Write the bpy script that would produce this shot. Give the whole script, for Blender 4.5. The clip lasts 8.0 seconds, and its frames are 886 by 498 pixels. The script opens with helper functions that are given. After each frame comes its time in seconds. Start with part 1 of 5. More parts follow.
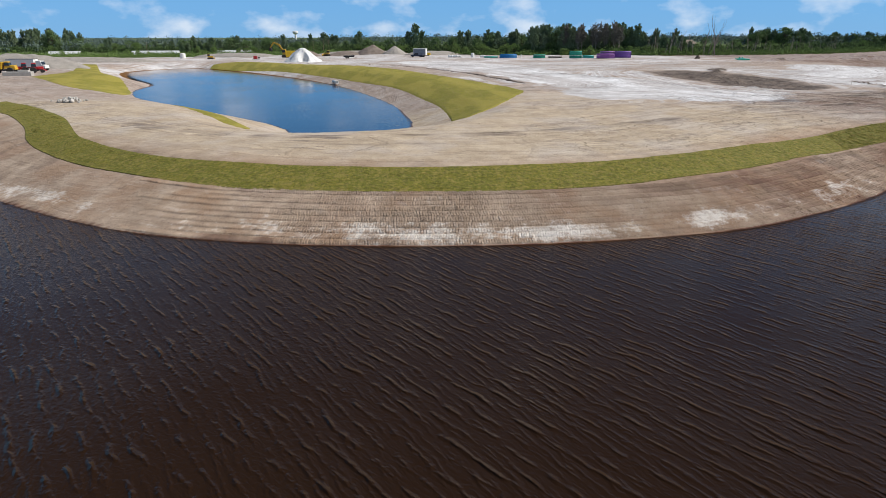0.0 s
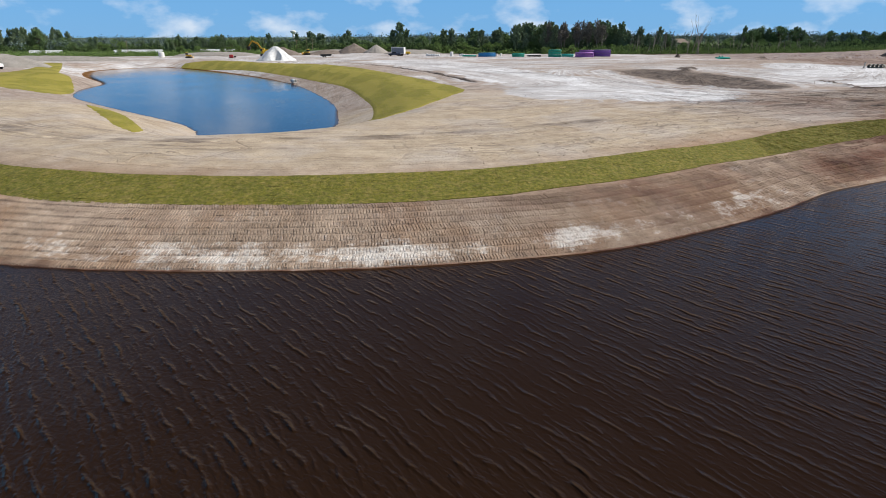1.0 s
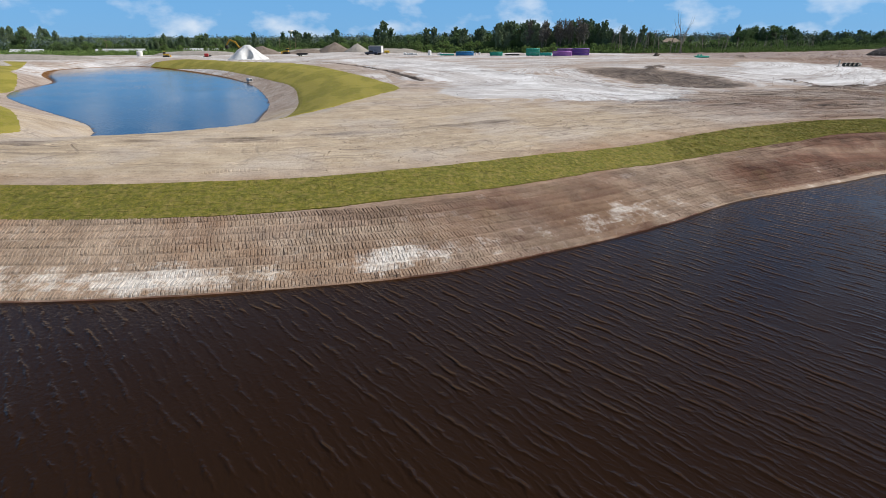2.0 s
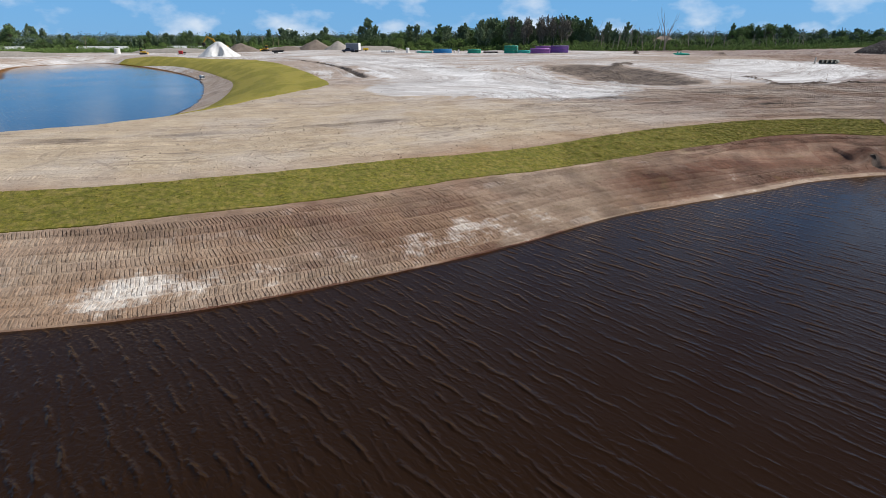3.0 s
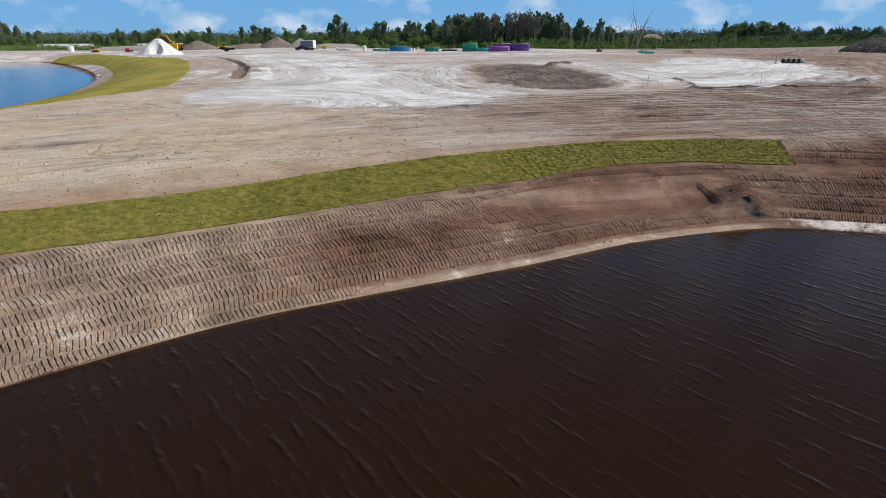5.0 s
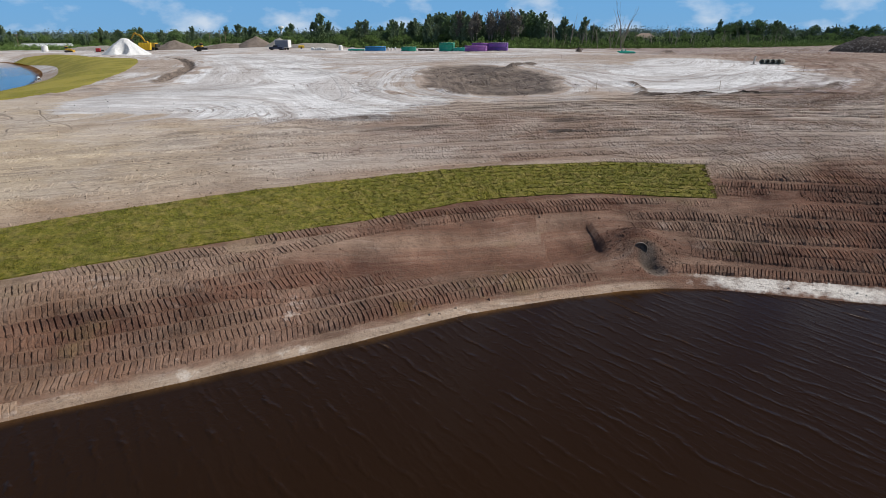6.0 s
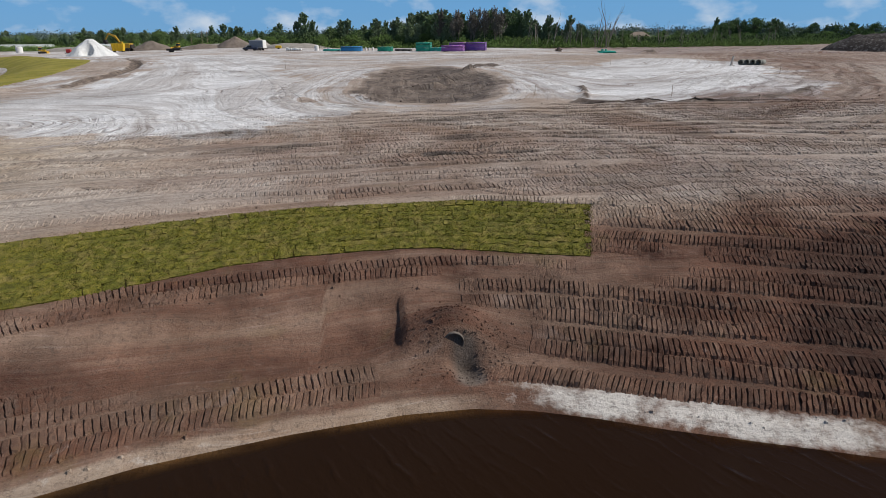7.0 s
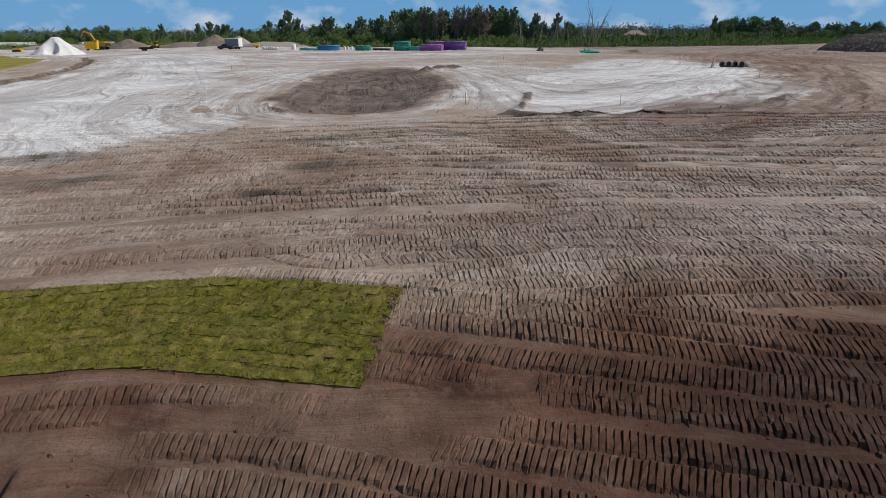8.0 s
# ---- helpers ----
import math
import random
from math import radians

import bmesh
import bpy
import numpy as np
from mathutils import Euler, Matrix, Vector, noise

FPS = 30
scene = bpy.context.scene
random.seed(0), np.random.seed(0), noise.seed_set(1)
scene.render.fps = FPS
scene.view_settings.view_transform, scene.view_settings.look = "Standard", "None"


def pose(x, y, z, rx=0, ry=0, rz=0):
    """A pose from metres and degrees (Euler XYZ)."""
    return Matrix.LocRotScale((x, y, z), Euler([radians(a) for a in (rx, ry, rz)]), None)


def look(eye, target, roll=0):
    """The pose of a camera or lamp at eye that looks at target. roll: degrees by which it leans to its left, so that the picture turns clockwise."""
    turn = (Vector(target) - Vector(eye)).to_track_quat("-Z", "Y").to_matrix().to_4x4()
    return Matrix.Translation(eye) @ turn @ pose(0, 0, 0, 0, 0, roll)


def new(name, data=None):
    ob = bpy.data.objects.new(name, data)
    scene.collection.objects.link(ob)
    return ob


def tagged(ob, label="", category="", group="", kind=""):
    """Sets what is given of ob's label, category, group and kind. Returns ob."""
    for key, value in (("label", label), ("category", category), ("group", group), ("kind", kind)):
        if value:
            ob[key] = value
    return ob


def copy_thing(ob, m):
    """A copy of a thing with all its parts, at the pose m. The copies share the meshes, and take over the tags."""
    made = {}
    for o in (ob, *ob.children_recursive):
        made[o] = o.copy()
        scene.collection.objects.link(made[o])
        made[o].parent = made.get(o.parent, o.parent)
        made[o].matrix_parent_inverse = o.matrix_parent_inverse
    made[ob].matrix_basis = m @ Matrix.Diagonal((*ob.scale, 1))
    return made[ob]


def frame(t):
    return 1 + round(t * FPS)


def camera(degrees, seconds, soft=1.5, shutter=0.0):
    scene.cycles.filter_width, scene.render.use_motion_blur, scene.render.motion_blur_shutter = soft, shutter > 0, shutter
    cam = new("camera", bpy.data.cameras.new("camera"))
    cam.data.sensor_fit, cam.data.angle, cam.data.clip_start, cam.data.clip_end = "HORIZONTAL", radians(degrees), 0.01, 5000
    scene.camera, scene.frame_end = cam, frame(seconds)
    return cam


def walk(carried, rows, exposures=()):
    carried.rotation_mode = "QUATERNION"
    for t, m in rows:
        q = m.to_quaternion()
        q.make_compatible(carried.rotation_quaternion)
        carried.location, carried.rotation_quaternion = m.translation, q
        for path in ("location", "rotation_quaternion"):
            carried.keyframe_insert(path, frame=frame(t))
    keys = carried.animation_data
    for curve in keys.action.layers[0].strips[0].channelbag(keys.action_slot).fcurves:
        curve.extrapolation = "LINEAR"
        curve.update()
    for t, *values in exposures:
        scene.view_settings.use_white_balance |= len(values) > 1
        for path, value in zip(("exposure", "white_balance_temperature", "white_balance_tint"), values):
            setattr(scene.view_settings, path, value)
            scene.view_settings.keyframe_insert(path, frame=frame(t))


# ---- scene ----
cam = camera(72.0, 8.0, soft=0.5)
PATH = [
    (0, (1.876, -2.1, 12.758), (2.135, -0.23, 12.098), -0.1),
    (0.5, (7.644, 0.081, 12.472), (7.897, 1.952, 11.811), -0.1),
    (1, (13.624, 2.305, 12.183), (13.874, 4.176, 11.522), -0.1),
    (1.5, (19.395, 4.452, 11.841), (19.641, 6.324, 11.181), -0.1),
    (3, (36.586, 11.914, 10.591), (36.819, 13.787, 9.928), -0.0),
    (3.5, (41.95, 15.192, 10.219), (42.178, 17.065, 9.555), -0.0),
    (4, (47.307, 18.759, 10.018), (47.532, 20.632, 9.354), -0.1),
    (4.5, (52.26, 22.279, 9.943), (52.479, 24.152, 9.278), -0.0),
    (6, (66.592, 33.099, 9.988), (66.805, 34.971, 9.319), -0.0),
    (6.5, (71.245, 36.867, 9.945), (71.454, 38.739, 9.275), -0.1),
    (7, (76.014, 40.765, 9.95), (76.218, 42.638, 9.279), -0.2),
    (7.5, (80.31, 44.532, 9.955), (80.511, 46.405, 9.282), -0.1),
    (8, (84.407, 48.752, 10.011), (84.604, 50.624, 9.335), -0.1),
]
walk(cam, [(t, look(eye, target, roll)) for t, eye, target, roll in PATH], [(0, 0.12), (3, 0.08), (6, -0.06), (8, -0.28)])

# ---- sky and sun ----
SUN_AZ, SUN_EL = radians(94), radians(42)
world = bpy.data.worlds.new("sky")
scene.world = world
world.use_nodes = True
wn, wl = world.node_tree.nodes, world.node_tree.links
wn.clear()
w_out, w_bg = wn.new("ShaderNodeOutputWorld"), wn.new("ShaderNodeBackground")
sky = wn.new("ShaderNodeTexSky")
sky.sky_type, sky.sun_disc = "NISHITA", False
sky.sun_elevation, sky.sun_rotation = SUN_EL, SUN_AZ
sky.air_density, sky.dust_density, sky.ozone_density = 1.0, 0.0, 2.0
w_co, w_map, w_noise, w_ramp, w_mix = (wn.new("ShaderNode" + k) for k in ("TexCoord", "Mapping", "TexNoise", "ValToRGB", "MixRGB"))
w_map.inputs["Scale"].default_value = (9.0, 9.0, 17.0)
w_noise.inputs["Scale"].default_value, w_noise.inputs["Detail"].default_value, w_noise.inputs["Roughness"].default_value = 1.5, 6.0, 0.5
w_ramp.color_ramp.elements[0].position, w_ramp.color_ramp.elements[1].position = 0.5, 0.72
w_ramp.color_ramp.elements[1].color = (0.62, 0.62, 0.62, 1)
w_mix.inputs["Color2"].default_value = (8.5, 8.8, 9.2, 1)
w_bg.inputs["Strength"].default_value = 0.10
w_tint = wn.new("ShaderNodeMixRGB")
w_tint.blend_type = "MULTIPLY"
w_tint.inputs["Fac"].default_value = 1.0
w_tint.inputs["Color2"].default_value = (0.45, 0.68, 1.05, 1)
w_sep, w_low, w_blue = wn.new("ShaderNodeSeparateXYZ"), wn.new("ShaderNodeMapRange"), wn.new("ShaderNodeMixRGB")
w_low.inputs["From Min"].default_value, w_low.inputs["From Max"].default_value = 0.05, 0.38
w_high = wn.new("ShaderNodeMixRGB")
w_high.inputs["Color1"].default_value, w_high.inputs["Color2"].default_value = (1.4, 3.85, 7.4, 1), (0.34, 0.84, 1.75, 1)
w_blue.inputs["Fac"].default_value = 0.8
for a, b in ((w_co.outputs["Generated"], w_map.inputs["Vector"]), (w_map.outputs[0], w_noise.inputs["Vector"]), (w_noise.outputs["Fac"], w_ramp.inputs[0]),
             (w_ramp.outputs[0], w_mix.inputs["Fac"]), (sky.outputs[0], w_tint.inputs["Color1"]), (w_co.outputs["Generated"], w_sep.inputs[0]), (w_sep.outputs[2], w_low.inputs["Value"]), (w_low.outputs[0], w_high.inputs["Fac"]), (w_high.outputs[0], w_blue.inputs["Color2"]), (w_tint.outputs[0], w_blue.inputs["Color1"]), (w_blue.outputs[0], w_mix.inputs["Color1"]), (w_mix.outputs[0], w_bg.inputs["Color"]), (w_bg.outputs[0], w_out.inputs[0])):
    wl.new(a, b)
sun = new("sun", bpy.data.lights.new("sun", "SUN"))
sun.data.energy, sun.data.angle, sun.data.color = 5.0, radians(0.53), (1.0, 0.965, 0.92)
SUN_DIR = Vector((math.sin(SUN_AZ) * math.cos(SUN_EL), math.cos(SUN_AZ) * math.cos(SUN_EL), math.sin(SUN_EL)))
sun.matrix_world = look(SUN_DIR * 200, (0, 0, 0))


# ---- materials ----
class Mat:
    """A node material with a few short ways to add nodes."""

    def __init__(self, name, rough=0.8, color=(0.5, 0.5, 0.5), metal=0.0, spec=0.5):
        self.m = bpy.data.materials.new(name)
        self.m.use_nodes = True
        self.t = self.m.node_tree
        self.b = self.t.nodes["Principled BSDF"]
        self.b.inputs["Base Color"].default_value = (*color, 1)
        self.b.inputs["Roughness"].default_value = rough
        self.b.inputs["Metallic"].default_value = metal
        self.b.inputs["Specular IOR Level"].default_value = spec

    def node(self, kind, **values):
        n = self.t.nodes.new("ShaderNode" + kind)
        for k, v in values.items():
            n.inputs[k.replace("_", " ")].default_value = v
        return n

    def put(self, socket, value):
        if isinstance(value, bpy.types.NodeSocket):
            self.t.links.new(value, socket)
        elif value is not None:
            socket.default_value = (*value, 1) if isinstance(value, tuple) and len(value) == 3 and socket.type == "RGBA" else value

    def where(self, kind="Object"):
        return self.node("TexCoord").outputs[kind]

    def place(self):
        return self.node("NewGeometry").outputs["Position"]

    def noise(self, vector, scale, detail=4.0, rough=0.55, stretch=None, warp=0.0):
        if stretch:
            mp = self.node("Mapping")
            mp.inputs["Scale"].default_value = stretch
            self.put(mp.inputs["Vector"], vector)
            vector = mp.outputs[0]
        n = self.node("TexNoise", Scale=scale, Detail=detail, Roughness=rough, Distortion=warp)
        self.put(n.inputs["Vector"], vector)
        return n.outputs["Fac"]

    def ramp(self, fac, a, b, ca=0.0, cb=1.0):
        n = self.node("MapRange")
        n.inputs["From Min"].default_value, n.inputs["From Max"].default_value = a, b
        n.inputs["To Min"].default_value, n.inputs["To Max"].default_value = ca, cb
        self.put(n.inputs["Value"], fac)
        return n.outputs[0]

    def mix(self, fac, a, b, how="MIX"):
        n = self.node("MixRGB")
        n.blend_type = how
        self.put(n.inputs["Fac"], fac)
        self.put(n.inputs["Color1"], a)
        self.put(n.inputs["Color2"], b)
        return n.outputs[0]

    def math(self, how, a, b=0.0):
        n = self.node("Math")
        n.operation = how
        self.put(n.inputs[0], a)
        self.put(n.inputs[1], b)
        return n.outputs[0]

    def attr(self, name):
        n = self.node("Attribute")
        n.attribute_name = name
        return n.outputs["Fac"]

    def color(self, value):
        self.put(self.b.inputs["Base Color"], value)
        return self

    def rough(self, value):
        self.put(self.b.inputs["Roughness"], value)
        return self

    def bump(self, height, strength=0.5, distance=0.05, before=None):
        n = self.node("Bump", Strength=strength, Distance=distance)
        self.put(n.inputs["Height"], height)
        if before is not None:
            self.put(n.inputs["Normal"], before)
        self.put(self.b.inputs["Normal"], n.outputs[0])
        return n.outputs[0]


def simple(name, color, rough=0.6, metal=0.0, dirt=0.25, scale=3.0):
    """A painted or plain surface with grime at two scales."""
    m = Mat(name, rough, color, metal)
    p = m.place()
    g = m.math("MULTIPLY", m.noise(p, scale, 5), m.noise(p, scale * 7, 3))
    dark = tuple(c * (1 - dirt) * k for c, k in zip(color, (1.0, 0.95, 0.88)))
    m.color(m.mix(m.ramp(g, 0.12, 0.4), dark, color))
    m.rough(m.ramp(g, 0.1, 0.4, min(1, rough + 0.15), rough))
    m.bump(m.noise(p, scale * 12, 3), 0.15, 0.01)
    return m.m


def soil_material():
    """Bare graded ground: beige sand, white crushed limestone, moist brown loam, by the plan's layers of soil."""
    m = Mat("graded_soil", 0.95, spec=0.12)
    p = m.place()
    big, mid, fine = m.noise(p, 0.05, 5, 0.6), m.noise(p, 0.45, 6, 0.62), m.noise(p, 5.0, 6, 0.7)
    apart = m.node("SeparateXYZ")
    m.put(apart.inputs[0], p)
    # lanes follow the way in which the machines have driven and graded
    lane = m.node("CombineXYZ")
    sway = m.math("MULTIPLY", m.math("SUBTRACT", m.noise(p, 0.04, 3), 0.5), 7.0)
    m.put(lane.inputs[0], m.math("ADD", m.attr("sweep"), sway))
    m.put(lane.inputs[1], m.math("MULTIPLY", apart.outputs[0], 0.055))
    m.put(lane.inputs[2], m.math("MULTIPLY", apart.outputs[1], 0.055))
    way = lane.outputs[0]
    streak, rut, scratch = m.noise(way, 0.5, 6, 0.62, None, 0.3), m.noise(way, 1.9, 4, 0.62, None, 0.3), m.noise(way, 6.5, 4, 0.65, None, 0.2)
    hair = lambda n, w: m.ramp(m.math("ABSOLUTE", m.math("SUBTRACT", n, 0.5)), w * 0.35, w, 1.0, 0.0)
    wheel = m.math("MAXIMUM", hair(m.noise(way, 0.36, 2, 0.5, None, 0.6), 0.012), hair(m.noise(way, 0.8, 2, 0.5, None, 0.4), 0.016))
    swing = m.math("MAXIMUM", hair(m.noise(p, 0.05, 2, 0.4, (1.0, 0.8, 1.0), 0.4), 0.006), hair(m.noise(p, 0.085, 1, 0.4, (0.6, 1.2, 1.0), 0.9), 0.008))
    worn = m.math("MULTIPLY", m.ramp(m.noise(p, 0.09, 4, 0.6), 0.42, 0.6), m.ramp(m.attr("inland"), 11.0, 16.0))
    lines = m.math("MULTIPLY", m.math("MAXIMUM", wheel, swing), worn)
    driven = m.attr("driven")
    ruts = m.math("MULTIPLY", m.ramp(rut, 0.52, 0.68), driven)
    marks = m.math("MULTIPLY", m.ramp(scratch, 0.52, 0.7), m.ramp(driven, 0.2, 1.0, 0.35, 1.0))
    # beige sand, greyer or ochre by patches
    sand = m.mix(m.ramp(mid, 0.3, 0.7), (0.40, 0.31, 0.212), (0.55, 0.445, 0.318))
    loam = m.mix(m.ramp(mid, 0.3, 0.7), (0.27, 0.205, 0.165), (0.46, 0.375, 0.315))
    sand = m.mix(m.ramp(driven, 0.5, 1.0, 0, 0.9), sand, loam)
    sand = m.mix(m.ramp(m.noise(p, 0.16, 4, 0.6), 0.45, 0.62, 0, 0.5), sand, (0.50, 0.44, 0.385))
    bank = m.mix(m.ramp(mid, 0.3, 0.7), (0.24, 0.165, 0.112), (0.49, 0.37, 0.27))
    bank = m.mix(m.ramp(m.noise(p, 0.13, 4, 0.6), 0.5, 0.62, 0, 0.75), bank, (0.29, 0.17, 0.098))
    bank = m.mix(m.ramp(m.noise(p, 0.22, 4, 0.6), 0.56, 0.66, 0, 0.7), bank, (0.15, 0.10, 0.07))
    sand = m.mix(m.ramp(m.attr("inland"), 10.5, 14.0, 0.85, 0.0), sand, bank)
    sand = m.mix(m.math("MULTIPLY", m.ramp(streak, 0.5, 0.66, 0, 0.65), driven), sand, (0.31, 0.225, 0.165))
    sand = m.mix(m.math("MULTIPLY", ruts, 0.55), sand, (0.25, 0.18, 0.132))
    # crushed limestone, grey where driven over
    white = m.mix(m.ramp(mid, 0.3, 0.62), (0.59, 0.57, 0.555), (0.80, 0.785, 0.77))
    white = m.mix(m.ramp(m.noise(p, 0.07, 5, 0.65), 0.48, 0.62, 0, 0.75), white, (0.44, 0.42, 0.405))
    white = m.mix(m.ramp(m.noise(way, 0.17, 4, 0.6, None, 0.6), 0.5, 0.6, 0, 0.55), white, (0.42, 0.37, 0.335))
    white = m.mix(m.ramp(streak, 0.52, 0.66, 0, 0.7), white, (0.36, 0.315, 0.285))
    white = m.mix(m.math("MULTIPLY", ruts, 0.5), white, (0.27, 0.235, 0.21))
    # moist loam
    brown = m.mix(m.ramp(mid, 0.32, 0.68), (0.066, 0.028, 0.018), (0.205, 0.1, 0.064))
    brown = m.mix(m.ramp(streak, 0.55, 0.72, 0, 0.5), brown, (0.25, 0.165, 0.12))
    brown = m.mix(m.ramp(m.noise(p, 0.3, 5, 0.65), 0.58, 0.68, 0, 0.6), brown, (0.16, 0.105, 0.045))
    brown = m.mix(m.ramp(m.noise(p, 0.8, 5, 0.7), 0.56, 0.66, 0, 0.35), brown, (0.27, 0.175, 0.13))
    jitter = m.math("ADD", m.math("MULTIPLY", m.math("SUBTRACT", big, 0.5), 0.9), m.math("MULTIPLY", m.math("SUBTRACT", streak, 0.5), 1.15))
    w = m.ramp(m.math("ADD", m.attr("limestone"), jitter), 0.38, 0.58)
    b = m.ramp(m.math("ADD", m.attr("moist"), jitter), 0.3, 0.85)
    c = m.mix(w, sand, white)
    c = m.mix(b, c, brown)
    muck = m.mix(m.ramp(mid, 0.35, 0.65), (0.05, 0.038, 0.031), (0.19, 0.148, 0.12))
    muck = m.mix(m.ramp(rut, 0.5, 0.66, 0, 0.6), muck, (0.25, 0.2, 0.165))
    c = m.mix(m.ramp(m.math("ADD", m.attr("muck"), m.math("MULTIPLY", jitter, 0.6)), 0.3, 0.7), c, muck)
    chalk = m.math("ADD", m.math("MULTIPLY", m.math("SUBTRACT", mid, 0.5), 1.5), m.math("MULTIPLY", m.math("SUBTRACT", m.noise(p, 2.2, 5, 0.7), 0.5), 1.2))
    c = m.mix(m.ramp(m.math("ADD", m.attr("chalk"), chalk), 0.42, 0.85, 0, 0.85), c, (0.74, 0.69, 0.62))
    c = m.mix(m.ramp(m.math("ADD", m.attr("moist"), m.math("MULTIPLY", jitter, 0.6)), 0.78, 1.04, 0, 0.8), c, (0.055, 0.029, 0.021))
    band = m.node("CombineXYZ")
    m.put(band.inputs[0], m.math("ADD", m.attr("across"), m.math("MULTIPLY", m.noise(p, 0.09, 3, 0.5), 9.0)))
    m.put(band.inputs[1], m.math("MULTIPLY", apart.outputs[1], 0.03))
    wheels = m.math("MULTIPLY", m.ramp(m.noise(band.outputs[0], 0.75, 5, 0.65), 0.48, 0.62), m.attr("road"))
    c = m.mix(m.math("MULTIPLY", wheels, 0.65), c, (0.085, 0.05, 0.036))
    c = m.mix(m.math("MULTIPLY", lines, 0.6), c, (0.19, 0.15, 0.12))
    # scrapes, crumbs and pale grit
    dry = m.ramp(b, 0.0, 1.0, 1.0, 0.2)
    c = m.mix(m.math("MULTIPLY", marks, m.ramp(w, 0.0, 1.0, 0.38, 0.24)), c, (0.17, 0.125, 0.095))
    c = m.mix(m.math("MULTIPLY", m.ramp(scratch, 0.42, 0.28, 0.0, 0.3), dry), c, (0.66, 0.59, 0.525))
    c = m.mix(m.math("MULTIPLY", m.ramp(driven, 0.0, 1.0, 0.5, 1.0), m.ramp(fine, 0.3, 0.48, 0.7, 0.0)), c, (0.10, 0.07, 0.054))
    c = m.mix(m.math("MULTIPLY", m.ramp(m.noise(p, 19.0, 3, 0.7), 0.56, 0.7, 0.0, 0.3), dry), c, (0.52, 0.45, 0.39))
    # rank growth beyond the building ground
    weed = m.mix(m.ramp(m.noise(p, 0.5, 6, 0.7), 0.35, 0.65), (0.035, 0.06, 0.02), (0.12, 0.15, 0.048))
    c = m.mix(m.ramp(m.math("ADD", m.attr("grown"), m.math("MULTIPLY", m.math("SUBTRACT", mid, 0.5), 0.8)), 0.35, 0.6), c, weed)
    m.color(c)
    k = m.bump(m.math("SUBTRACT", m.math("SUBTRACT", m.math("ADD", rut, m.math("MULTIPLY", scratch, 0.25)), lines), wheels), 0.6, 0.13)
    n = m.bump(m.noise(p, 1.3, 8, 0.66), 0.6, 0.16, k)
    m.bump(m.noise(p, 10.0, 6, 0.78), 1.0, 0.055, n)
    return m.m


def turf_material(name, gold=0.0, mown=False):
    """Fresh turf: yellow-green, drying to straw in patches."""
    m = Mat(name, 0.9, spec=0.2)
    p = m.place()
    info = m.node("ObjectInfo").outputs["Random"]
    isl = m.node("NewGeometry").outputs["Random Per Island"]
    c = m.mix(m.ramp(m.noise(p, 0.35, 4), 0.3, 0.7), (0.18 + gold * 0.8, 0.165 + gold * 0.8, 0.016), (0.30 + gold * 0.7, 0.24 + gold * 0.8, 0.03))
    c = m.mix(m.ramp(m.noise(p, 9.0, 5, 0.7), 0.3, 0.7), c, (0.085 + gold, 0.092 + gold, 0.017))
    c = m.mix(m.ramp(m.noise(p, 2.2, 5, 0.65), 0.46, 0.64, 0, 0.75), c, (0.27, 0.205, 0.07))
    slab = m.math("FRACT", m.math("ADD", isl, info))
    c = m.mix(m.math("MULTIPLY", slab, 0.0 if mown else 0.55), c, (0.12, 0.125, 0.018))
    # colour follows the tuft bump: darker in its lows, straw on its highs
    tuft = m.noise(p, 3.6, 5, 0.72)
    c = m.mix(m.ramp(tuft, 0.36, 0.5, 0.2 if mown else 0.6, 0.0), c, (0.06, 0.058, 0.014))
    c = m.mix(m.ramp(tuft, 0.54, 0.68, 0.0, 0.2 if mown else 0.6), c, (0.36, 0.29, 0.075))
    if mown:
        c = m.mix(m.ramp(m.noise(p, 0.16, 3, 0.5, (1.6, 0.5, 1.0)), 0.45, 0.56, 0, 0.55), c, (0.33, 0.27, 0.055))
    m.color(c)
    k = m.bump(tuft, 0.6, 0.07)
    m.bump(m.noise(p, 26.0, 5, 0.75), 0.9, 0.05, k)
    return m.m


